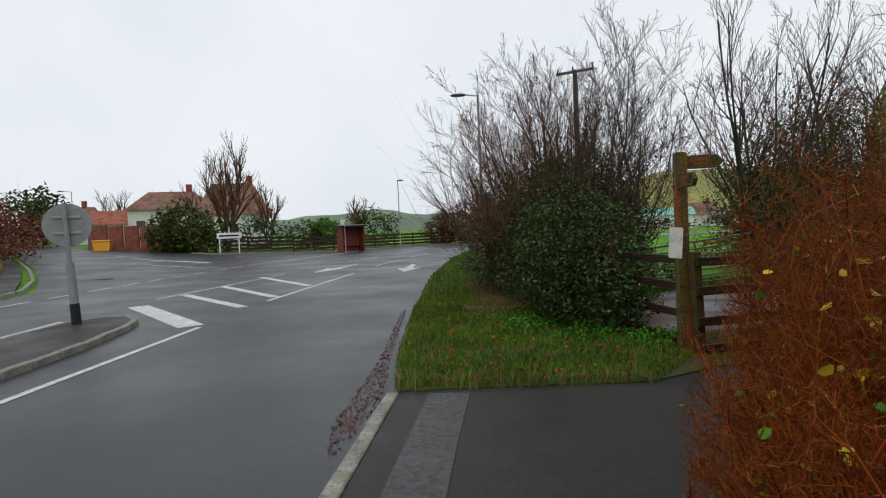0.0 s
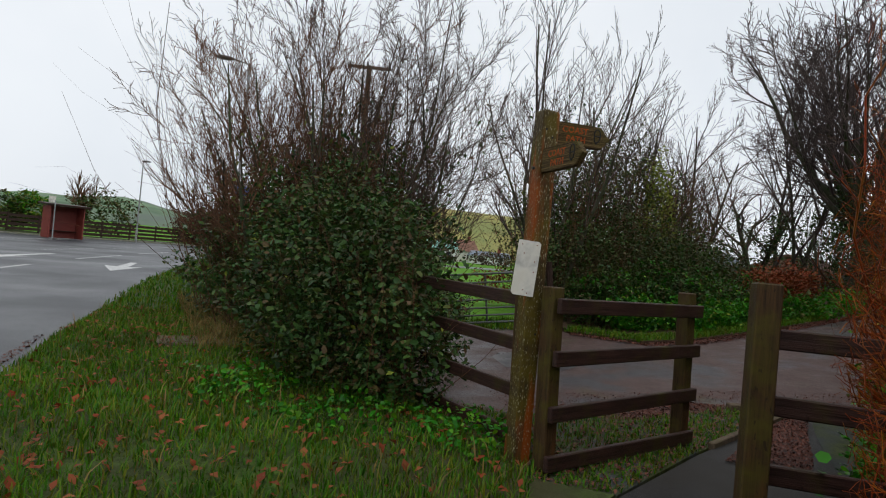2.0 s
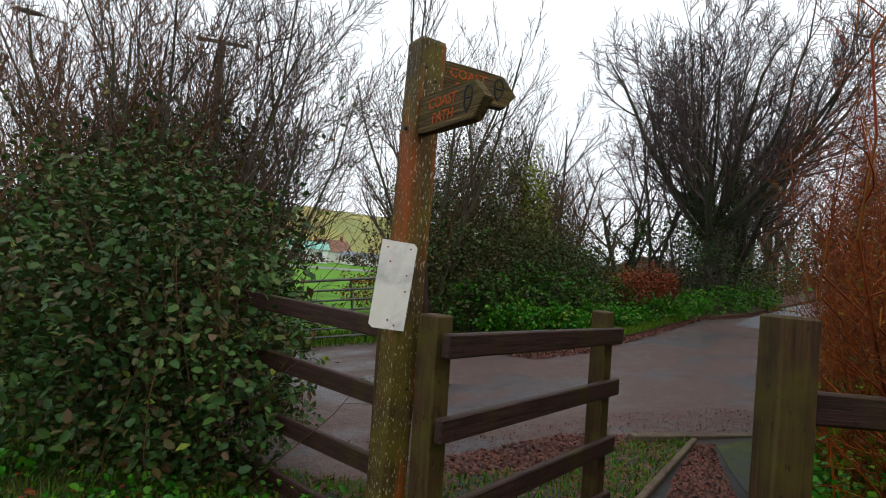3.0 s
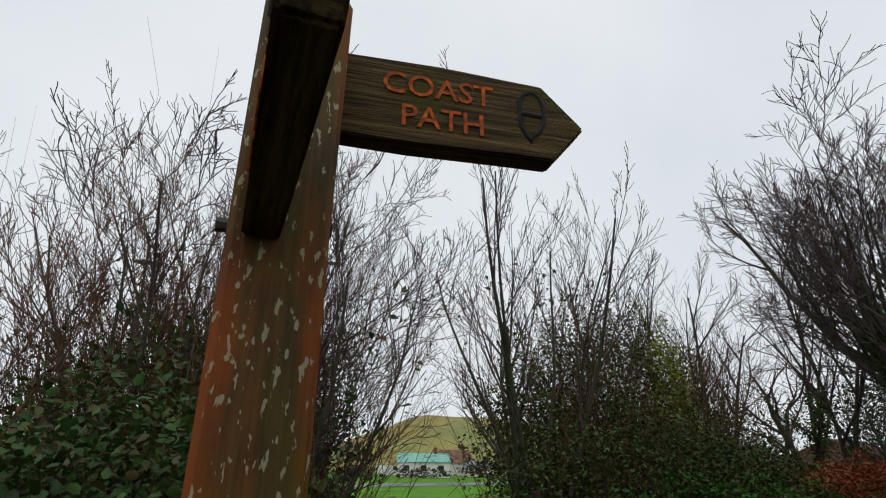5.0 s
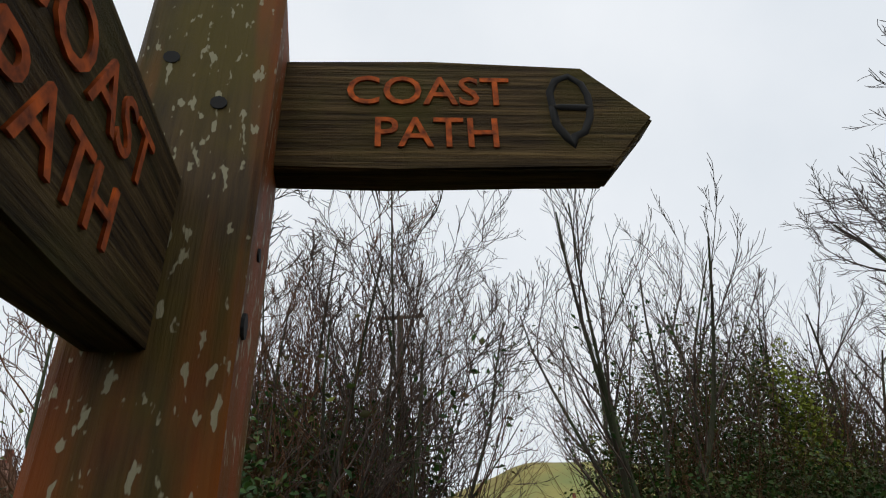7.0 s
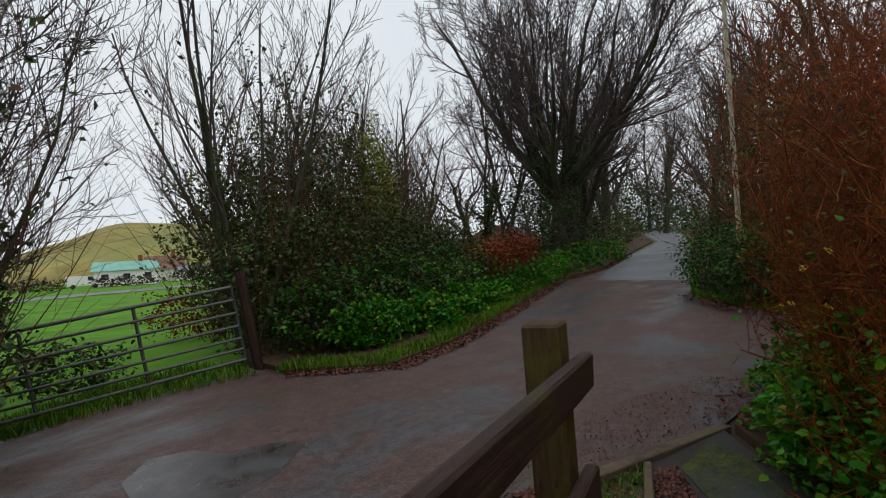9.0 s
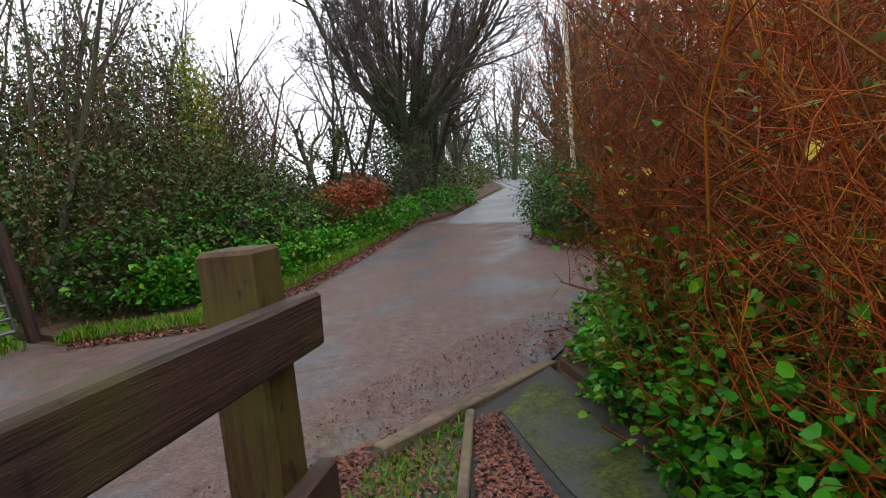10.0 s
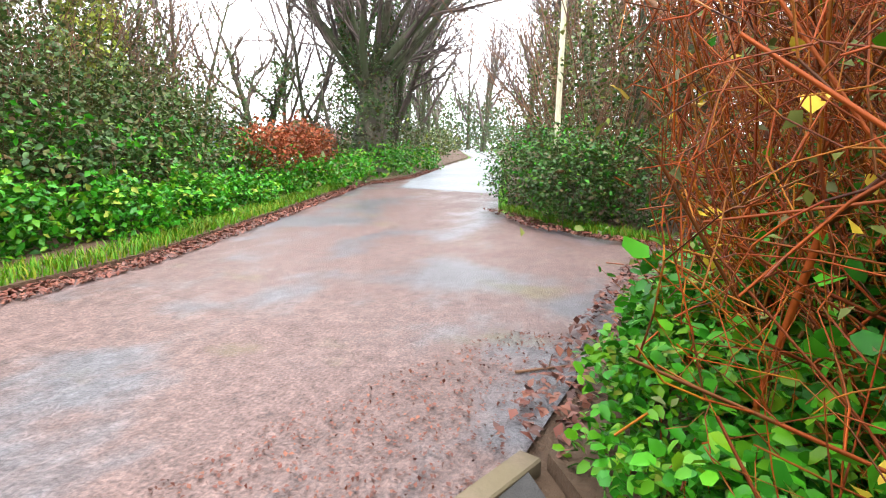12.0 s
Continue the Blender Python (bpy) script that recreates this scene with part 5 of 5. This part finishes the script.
litter("verge_leaves", NEAR, 1100, 0.062, "scattered rust-brown fallen leaves on the grass", 0.10, RED_LEAF)
litter("strip_leaves", STRIP, 3000, 0.032, "brown fallen leaves behind the fence", 0.05)
litter("path_leaves", [(4.6, 5.45), (5.5, 6.0), (6.6, 6.55), (6.75, 6.45), (6.1, 5.95), (5.4, 5.35), (4.9, 5.0)], 5200, 0.026, "wet brown fallen leaves on the footpath", 0.05)
litter("lane_leaves", [(3.4, 6.8), (4.6, 6.5), (6.1, 6.9), (7.6, 6.5), (9.2, 6.45), (9.0, 7.0), (7.4, 7.5), (5.5, 7.6), (3.5, 7.6)], 4200, 0.02, "wet leaf fragments on the lane", 0.012)
litter("leaf_drift", [(4.3, 6.45), (5.0, 6.5), (6.1, 6.9), (6.4, 6.95), (5.6, 7.25), (4.6, 7.1), (3.6, 7.0)], 3800, 0.036, "drift of wet red-brown leaves at the lane edge", 0.018)
litter("lane_edge_leaves", [(6.7, 11.2), (7.7, 10.1), (9.1, 10.3), (12.2, 11.4), (16.8, 13.2), (19.9, 13.5), (25, 15.1), (25, 15.5), (19.9, 13.9), (16.8, 13.6), (12.2, 11.8), (9.1, 10.7), (7.7, 10.5), (6.9, 11.5)], 9000, 0.05, "band of red-brown fallen leaves along the lane edge")
litter("right_edge_leaves", [(7.7, 6.3), (9.2, 6.2), (12.6, 6.0), (13.0, 7.4), (14.5, 9.0), (14.3, 9.2), (12.8, 7.9), (12.4, 6.5), (9.2, 6.6), (7.7, 6.6)], 1500, 0.06, "red-brown fallen leaves along the hedge", 0.06)
litter("hedge_leaves", [(4.7, 3.6), (6.1, 4.9), (7.2, 6.0), (8, 5.5), (6.5, 4.0), (5.2, 3.2)], 1500, 0.06, "dead leaves under the hedge", 0.09)
stuff("road_grit", leaf_mesh("road_grit", scatter([(-0.75, 2.4), (-0.62, 4.0), (-0.9, 5.6), (-1.4, 10), (-1.5, 10), (-1.05, 5.6), (-0.95, 3.2)], 900, 0.006), 0.035, 0.1, 0.7, np.array([[0, 0, 5.0]])), LITTER, "grit and leaf crumbs along the road edge", "debris")
bm = bmesh.new()
rod(bm, (0, 0, 0.012), (0.33, -0.12, 0.014), 0.009, 0.006, 6)
rod(bm, (0.18, -0.07, 0.012), (0.36, 0.05, 0.02), 0.005, 0.003, 6)
stick = part("fallen_stick", bm, TWIG_BROWN)
stick.matrix_basis = pose(8.42, 6.72, ground_z(8.42, 6.72), 0, 0, -25)
tagged(stick, "thin broken stick lying on the lane", "stick")
bm = box(bmesh.new(), 0.95, 0.55, 0.1, Matrix(), 0.02)
slab = part("stone_slab", bm, SLAB_STONE)
slab.matrix_basis = pose(0.38, 9.6, 0.045, 0, 0, 8)
tagged(slab, "flat mossy stone slab in the grass", "slab")

# ---- road furniture ----


def lamp_post(x, y, h, arm, label, rz=0.0):
    top = thing("street_lamp", x, y, ground_z(x, y), label, "street lamp", "street lamps", rz=rz)
    part("base", rod(bmesh.new(), (0, 0, -0.2), (0, 0, 1.1), 0.09, 0.085, 12), GALV, top)
    part("column", rod(bmesh.new(), (0, 0, 1.1), (0, 0, h), 0.06, 0.045, 12), GALV, top)
    part("arm", rod(bmesh.new(), (0, 0, h - 0.03), (-arm, 0, h + 0.06), 0.03, 0.028, 8), GALV, top)
    bm = bmesh.new()
    bmesh.ops.create_uvsphere(bm, u_segments=14, v_segments=8, radius=1, matrix=Matrix.Translation((-arm - 0.25, 0, h + 0.05)) @ Matrix.Diagonal((0.36, 0.13, 0.075, 1)))
    part("lamp_head", bm, LAMP_HEAD, top, "dark lamp housing", True)


lamp_post(0.02, 22.5, 7.45, 0.6, "grey steel street lamp behind the thicket")
lamp_post(-9.15, 53.7, 6.85, -0.5, "grey steel street lamp beside the far kerb")
lamp_post(-50.2, 60.2, 6.6, 0.8, "grey street lamp on the side road", 40)


def road_signs():
    top = thing("direction_signs", 0.2, 22.2, 0, "blue and brown direction signs on a grey pole", "road sign")
    part("pole", rod(bmesh.new(), (0, 0, -0.1), (0, 0, 3.2), 0.045, sides=10), GREY_PAINT, top)
    part("blue_board", box(bmesh.new(), 0.62, 0.03, 0.42, pose(0.05, -0.07, 2.92), 0.005), SIGN_BLUE, top, "blue sign board")
    part("brown_board", box(bmesh.new(), 0.72, 0.03, 0.3, pose(-0.1, -0.07, 2.45), 0.005), SIGN_BROWN, top, "brown sign board")
    part("bars", box(bmesh.new(), 0.45, 0.008, 0.06, pose(-0.08, -0.09, 2.45), 0), WHITE, top, "white unreadable line")


road_signs()


def round_sign():
    top = thing("keep_left_sign", -8.0, 8.84, 0.1, "leaning grey post carrying a round sign seen from behind", "road sign", rz=25)
    part("lower_post", rod(bmesh.new(), (0, 0, -0.1), (-0.05, 0, 1.25), 0.085, 0.08, 14), GREY_PAINT, top)
    part("black_base", rod(bmesh.new(), (0, 0, -0.02), (-0.02, 0, 0.42), 0.092, 0.09, 14), BLACK, top, "black base sleeve")
    part("upper_post", rod(bmesh.new(), (-0.05, 0, 1.25), (-0.1, 0, 2.45), 0.045, 0.045, 12), GREY_PAINT, top)
    part("sign_plate", rod(bmesh.new(), (-0.08, 0.09, 2.02), (-0.08, 0.115, 2.02), 0.44, sides=40), GREY_PAINT, top, "grey back of a round sign")
    for z in (1.86, 2.18):
        part("clamp", box(bmesh.new(), 0.5, 0.03, 0.05, pose(-0.08, 0.07, z), 0.005), GALV, top, "galvanised clamp")


round_sign()


def telegraph_pole(x, y, h):
    top = thing("telegraph_pole", x, y, 0, "brown wooden telegraph pole with a crossarm", "telegraph pole")
    part("shaft", rod(bmesh.new(), (0, 0, -0.3), (0, 0, h), 0.15, 0.1, 12), POLE_WOOD, top)
    part("crossarm", box(bmesh.new(), 1.75, 0.1, 0.11, pose(0, -0.12, h - 0.1, 0, -9, 12), 0.01), POLE_WOOD, top)
    for k in (-0.75, -0.1, 0.75):
        part("insulator", rod(bmesh.new(), (k, -0.12, h - 0.1 + k * 0.16), (k, -0.12, h + 0.14 + k * 0.16), 0.045, 0.03, 8), DARK_METAL, top, "dark insulator")


telegraph_pole(4.3, 23.3, 8.45)


def plank_fence(line, h):
    """A low horizontal-board fence along the far verge."""
    top = thing("board_fence", line[0][0], line[0][1], ground_z(*line[0]), "dark brown horizontal-board fence behind the far verge", "fence")
    x0, y0 = line[0]
    g0 = ground_z(x0, y0)
    for (xa, ya), (xb, yb) in zip(line, line[1:]):
        n = max(1, round(math.hypot(xb - xa, yb - ya) / 2.4))
        rz = math.degrees(math.atan2(yb - ya, xb - xa))
        run = math.hypot(xb - xa, yb - ya) / n
        for k in range(n):
            f = (k + 0.5) / n
            x, y = xa + (xb - xa) * f, ya + (yb - ya) * f
            z = ground_z(x, y) - g0 + 0.08
            for zz in (0.25, 0.58, 0.91, 1.24):
                ob = part("board", box(bmesh.new(), run, 0.03, 0.22, Matrix(), 0), FENCE_WOOD, top)
                ob.matrix_basis = pose(x - x0, y - y0, z + zz * h / 1.4, 0, 0, rz)
            ob = part("post", box(bmesh.new(), 0.12, 0.12, h + 0.3, pose(0, 0, h / 2), 0.01), FENCE_WOOD, top)
            ob.matrix_basis = pose(xa + (xb - xa) * k / n - x0, ya + (yb - ya) * k / n - y0, z - 0.1, 0, 0, rz)


plank_fence([(-24.0, 45.9), (-16.4, 54.6), (-7.0, 62.0), (4, 68)], 1.45)


def bus_shelter():
    top = thing("bus_shelter", -12.8, 48.2, 0.05, "small dark red timber bus shelter with a flat roof", "bus shelter", rz=36)
    part("back_wall", box(bmesh.new(), 2.2, 0.08, 2.3, pose(0, 0.7, 1.15), 0.01), SHELTER_RED, top)
    for x in (-1.06, 1.06):
        part("side_wall", box(bmesh.new(), 0.08, 1.3, 2.3, pose(x, 0, 1.15), 0.01), SHELTER_RED, top)
    part("roof", box(bmesh.new(), 2.7, 1.9, 0.14, pose(0, 0, 2.39, 3), 0.02), FENCE_WOOD, top)
    part("bench", box(bmesh.new(), 2.0, 0.35, 0.06, pose(0, 0.45, 0.5), 0.01), FENCE_WOOD, top)
    flag = thing("bus_stop_flag", -12.9, 46.6, 0.0, "pale bus stop flag on a thin post", "bus stop")
    part("pole", rod(bmesh.new(), (0, 0, -0.1), (0, 0, 2.7), 0.04, sides=8), GALV, flag)
    part("flag", box(bmesh.new(), 0.42, 0.03, 0.45, pose(-0.2, 0, 2.75), 0.005), PLATE_WHITE, flag, "blank pale flag")


bus_shelter()


def name_sign():
    x, y = -22.6, 44.3
    top = thing("street_name_sign", x, y, ground_z(x, y) + 0.06, "white street name sign on two low posts", "street sign", rz=35)
    for k in (-0.8, 0.8):
        part("post", rod(bmesh.new(), (k, 0.04, -0.1), (k, 0.04, 1.7), 0.05, sides=8), WHITE, top)
    part("board", box(bmesh.new(), 2.0, 0.04, 0.5, pose(0, 0, 1.55), 0.005), WHITE, top)
    part("lettering", box(bmesh.new(), 1.6, 0.006, 0.14, pose(0, -0.024, 1.55), 0), BLACK, top, "black unreadable line")


name_sign()


def grit_bin():
    x, y = -37.8, 48.6
    top = thing("grit_bin", x, y, ground_z(x, y) + 0.02, "bright yellow plastic grit bin against the wall", "grit bin", rz=28)
    bm = prism(bmesh.new(), [(-0.65, 0), (0.65, 0), (0.75, 0.85), (-0.75, 0.85)], 0.9)
    part("bin", bm, GRIT_YELLOW, top)
    part("lid", box(bmesh.new(), 1.6, 1.0, 0.16, pose(0, 0, 0.96), 0.04), GRIT_YELLOW, top)


grit_bin()
x, y = -17.8, 22.4
bm = rod(bmesh.new(), (0, 0, 0), (0, 0, 0.02), 0.42, sides=24)
cover = part("manhole_cover", bm, DARK_METAL)
cover.matrix_basis = pose(x, y, ground_z(x, y) + 0.002)
tagged(cover, "round iron manhole cover in the road", "manhole cover")

# ---- far side of the junction ----


def garden_wall():
    line = [(-47, 58.5), (-40.5, 50.9), (-26.6, 48.0)]
    top = tagged(new("garden_wall"), "long dark red-brown garden wall of upright boards", "wall", "", "structure")
    for (xa, ya), (xb, yb) in zip(line, line[1:]):
        n = int(math.hypot(xb - xa, yb - ya) / 1.8)
        for k in range(n):
            f = (k + 0.5) / n
            x, y = xa + (xb - xa) * f, ya + (yb - ya) * f
            ob = part("wall_panel", box(bmesh.new(), 1.79, 0.2, 2.7, pose(0, 0, 1.1), 0.01), BRICK_RED, top)
            ob.matrix_basis = pose(x, y, ground_z(x, y), 0, 0, math.degrees(math.atan2(yb - ya, xb - xa)))


garden_wall()


def house(x, y, w, d, eaves, ridge, rz, wall_mat, roof_mat, label, hip=0.0, windows=3, lift=0.0, stack=True):
    top = thing("house", x, y, ground_z(x, y) + lift, label, "house", rz=rz)
    part("wall", box(bmesh.new(), w, d, eaves, pose(0, 0, eaves / 2), 0), wall_mat, top)
    bm = bmesh.new()
    o = 0.4
    lo = [bm.verts.new(v) for v in ((-w / 2 - o, -d / 2 - o, eaves), (w / 2 + o, -d / 2 - o, eaves), (w / 2 + o, d / 2 + o, eaves), (-w / 2 - o, d / 2 + o, eaves))]
    hi = [bm.verts.new(v) for v in ((-w / 2 - o + hip, 0, ridge), (w / 2 + o - hip, 0, ridge))]
    for f in ((lo[0], lo[1], hi[1], hi[0]), (lo[2], lo[3], hi[0], hi[1]), (lo[1], lo[2], hi[1]), (lo[3], lo[0], hi[0]), (lo[3], lo[2], lo[1], lo[0])):
        bm.faces.new(f)
    part("roof", bm, roof_mat, top)
    for k in range(windows):
        wx = (k + 0.5) / windows * w - w / 2
        for sy in (-1,):
            win = part("window", box(bmesh.new(), 1.2, 0.08, 1.1, pose(wx, sy * (d / 2 + 0.02), eaves * 0.6), 0), WHITE, top, "white window frame")
            part("pane", box(bmesh.new(), 1.04, 0.03, 0.94, pose(wx, sy * (d / 2 + 0.06), eaves * 0.6), 0), GLASS_DARK, win, "dark glass")
    if stack:
        part("chimney", box(bmesh.new(), 0.7, 0.6, 1.5, pose(w * 0.25, 0, ridge + 0.2), 0), BRICK_RED, top)
    return top


house(-33.5, 67.5, 8.5, 8, 4.0, 8.3, 25, WHITE, TILE_BROWN, "white rendered house with a steep brown tiled roof", 2.2, 3, -0.2)
house(-43.5, 70, 9, 8, 4.6, 7.2, 20, CREAM, TILE_BROWN, "cream house with a brown hipped roof", 2.0, 3)
house(-52.5, 74, 13, 7, 2.9, 5.0, 30, WHITE, TILE_RED, "long low house with a red tiled roof", 1.5, 4, -0.2)
house(-66, 78, 10, 7, 3.0, 5.5, 33, WHITE, TILE_BROWN, "white bungalow far up the side road", 1.5, 3)
for x, y, h, lab in ((-24.5, 47.8, 11.2, "bare round-headed street tree behind the far verge"), (-27.2, 63.0, 7.8, "small bare tree beside the white house"), (-37, 66, 8.0, "bare tree among the houses"),
                     (-15.6, 62, 6.6, "thin bare sapling behind the shelter"), (-62, 84, 9, "bare tree up the side road"), (-55, 88, 9, "bare tree up the side road"), (-6.0, 66, 4.6, "small bare pruned tree behind the fence")):
    bare_tree("street_tree", x, y, h, lab, 5 if h > 9 else 3, 0.13, 0.25, 2, 9, 0.5, TWIG_BROWN, 0.05, 0.5, 0, None, 0.1, 0.08, 0.24, 2.6, 0.1, 0.02)
shrub("laurel_bush", -28.4, 47.0, [(0, 0, 2.2, 2.4, 1.6, 2.4), (2.6, -0.6, 1.4, 1.6, 1.3, 1.6), (-2.2, 0.4, 1.6, 1.8, 1.4, 1.8)], OLIVE_LEAF, 3500, 0.32, "large olive-green bush over the wall", None, 0, extra=(BRAMBLE, 2000))
shrub("round_bush", -18.0, 56.8, [(0, 0, 1.9, 1.7, 1.3, 1.4)], LIME_LEAF, 1800, 0.25, "rounded bright green bush behind the fence", None, 0, extra=(IVY, 1200))
shrub("hedge_mass", -24.0, 53.0, [(0, 0, 1.5, 3.0, 1.6, 2.0), (4, 2.5, 1.2, 2.6, 1.6, 1.6), (10.5, 8, 1.6, 3.0, 2.0, 2.2)], HEDGE_LEAF, 4500, 0.3, "green garden hedge behind the board fence", None, 0)
shrub("brown_thicket", -2.5, 62.0, [(0, 0, 2.2, 3.4, 2.0, 2.6), (4.5, 1.5, 2.4, 3.0, 2.0, 2.8), (-3.6, 1.5, 1.4, 2.0, 1.6, 1.8)], islands("brown_thicket_leaves", [(0.14, 0.06, 0.04), (0.10, 0.055, 0.035), (0.18, 0.085, 0.05)], 0.8), 7000, 0.3, "dull red-brown thicket at the bend", TWIG_BROWN, 90, 4.5, 0.02)
shrub("conifer_group", -59, 62, [(0, 0, 3.0, 4.0, 2.0, 3.4), (5, -2, 3.2, 2.4, 2.0, 3.6)], BRAMBLE, 3000, 0.5, "dark evergreen trees up the side road", None, 0, category="tree")
shrub("red_bank_hedge", -30.5, 29.0, [(0, 0, 1.9, 3.0, 2.6, 2.2), (-4, 4.5, 1.8, 3.2, 3.0, 2.0), (-9, 10, 1.6, 3.0, 3.0, 1.8), (-2, -5, 2.0, 3.0, 3.0, 2.4)], islands("russet_hedge_leaves", [(0.22, 0.05, 0.03), (0.15, 0.05, 0.03), (0.26, 0.09, 0.04)], 0.8), 8000, 0.22, "russet hedge above the side road bank", TWIG_BROWN, 80, 4.0, 0.015)
stuff("bank_grass", blade_mesh("bank_grass", scatter([(-18.6, 16.5), (-21.2, 20.5), (-26, 25.6), (-38, 37.2), (-42, 34), (-30, 24), (-24, 16)], 9000, 0.05), 0.45, 0.03, 0.7), DRY_GRASS, "yellowish rough grass on the side road bank", "grass")

# ---- field, farm and hills ----
house(34.4, 111.5, 9.5, 8, 2.6, 4.2, -14, WHITE, ROOF_GREEN, "white shed with a pale green sheet roof across the field", 0.3, 3)
house(46.5, 128, 8, 7, 2.6, 5.4, -14, CREAM, TILE_BROWN, "cream farmhouse with a brown roof across the field", 1.0, 2)
house(51, 120, 9, 5, 1.8, 3.0, -14, WHITE, ROOF_SLATE, "low white outbuilding across the field", 0.5, 2)
house(27.5, 23.2, 4.0, 4.0, 0.7, 1.7, 20, BRICK_RED, TILE_BROWN, "low brick barn behind the lane trees", 0.2, 1, 0.0, False)
house(33, 38, 9, 7, 2.2, 4.0, 10, CREAM, ROOF_SLATE, "pale house with a blue-grey roof beyond the hedge", 0.6, 2, 0.0, False)


def van(x, y):
    top = thing("parked_van", x, y, 0, "white van parked beside the shed", "van", rz=-10)
    bm = prism(bmesh.new(), [(-2.4, 0.4), (2.4, 0.4), (2.45, 1.0), (1.5, 1.2), (1.0, 1.95), (-2.4, 2.0)], 1.8)
    bmesh.ops.bevel(bm, geom=bm.edges[:], offset=0.08, segments=2, affect="EDGES")
    part("body", bm, WHITE, top)
    part("windscreen", prism(bmesh.new(), [(1.5, 1.25), (1.05, 1.88), (0.5, 1.88), (0.5, 1.25)], 1.83), GLASS_DARK, top)
    for wx in (-1.5, 1.5):
        for wy in (-0.85, 0.85):
            part("wheel", rod(bmesh.new(), (wx, wy - 0.1, 0.34), (wx, wy + 0.1, 0.34), 0.34, sides=16), BLACK, top)


van(27.0, 107.0)
shrub("field_hedge", 20, 104, [(0, 0, 0.8, 4, 1.2, 1.1), (12, -1, 0.7, 5, 1.2, 0.9), (26, 2, 1.2, 6, 1.5, 1.6), (-10, 2, 1.4, 5, 1.6, 2.0), (36, -6, 1.5, 6, 2, 2.0)], islands("dull_hedge", [(0.12, 0.07, 0.05), (0.09, 0.08, 0.05), (0.15, 0.09, 0.06)], 0.9), 4500, 0.5, "dull brown hedge along the far side of the field", None, 0, category="hedge")
shrub("red_scrub", 8.2, 17.5, [(0, 0, 0.5, 1.2, 0.8, 0.6)], RED_LEAF, 1500, 0.09, "rust-red scrub at the edge of the field", TWIG_RED, 20, 1.0, 0.006)
shrub("field_bramble", 5.0, 14.2, [(0, 0, 0.35, 0.8, 0.5, 0.4)], BRAMBLE, 1500, 0.07, "low dark bramble clump behind the gate", TWIG, 15, 0.7, 0.006)


def hill(name, az0, az1, dist, ridge, mat, label, depth=260):
    """A hillside between two bearings; ridge gives its height by bearing."""
    n, m = 60, 14
    verts, faces = [], []
    for j in range(m):
        for i in range(n):
            a = az0 + (az1 - az0) * i / (n - 1)
            f = j / (m - 1)
            d = dist + depth * f
            edge = step_up(0, 24, min(i, n - 1 - i))
            z = ridge(a) * math.sin(min(1, f * 1.25) * math.pi / 2) * edge - 2 + 2.5 * noise.noise((d * 0.01, a * 0.3, 0))
            verts.append((3 + d * math.sin(radians(a)), 5 + d * math.cos(radians(a)), z))
    for j in range(m - 1):
        for i in range(n - 1):
            faces.append((j * n + i, j * n + i + 1, (j + 1) * n + i + 1, (j + 1) * n + i))
    tagged(link_mesh(name, raw_mesh(name, verts, faces, True), mat), label, "hill", "", "structure")


hill("far_hill", -75, 30, 620, lambda a: 34 + 5 * math.sin(a * 0.35) + 3 * math.sin(a * 0.9), HILL_HAZE_GREEN, "hazy green hills beyond the road", 300)
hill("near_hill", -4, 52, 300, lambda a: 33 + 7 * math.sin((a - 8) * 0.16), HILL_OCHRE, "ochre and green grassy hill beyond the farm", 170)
hill("east_hill", 40, 150, 420, lambda a: 26 + 4 * math.sin(a * 0.2), HILL_HAZE_GREEN, "dull green hills beyond the lane", 200)
hill("south_hill", 150, 300, 500, lambda a: 26 + 4 * math.sin(a * 0.2), HILL_HAZE_GREEN, "dull green hills behind the road", 200)
for a, d, z in ((20, 455, 33.5), (21, 450, 34), (17.4, 452, 32), (14, 430, 26), (24.5, 440, 31)):
    x, y = 3 + d * math.sin(radians(a)), 5 + d * math.cos(radians(a))
    ob = shrub("hilltop_tree", x, y, [(0, 0, 4, 4, 3, 3.4), (4, 0, 3, 3, 3, 2.6)], TWIG, 260, 1.4, "small trees on the crest of the hill", None, 0, category="tree")
    ob.location.z = z - 3
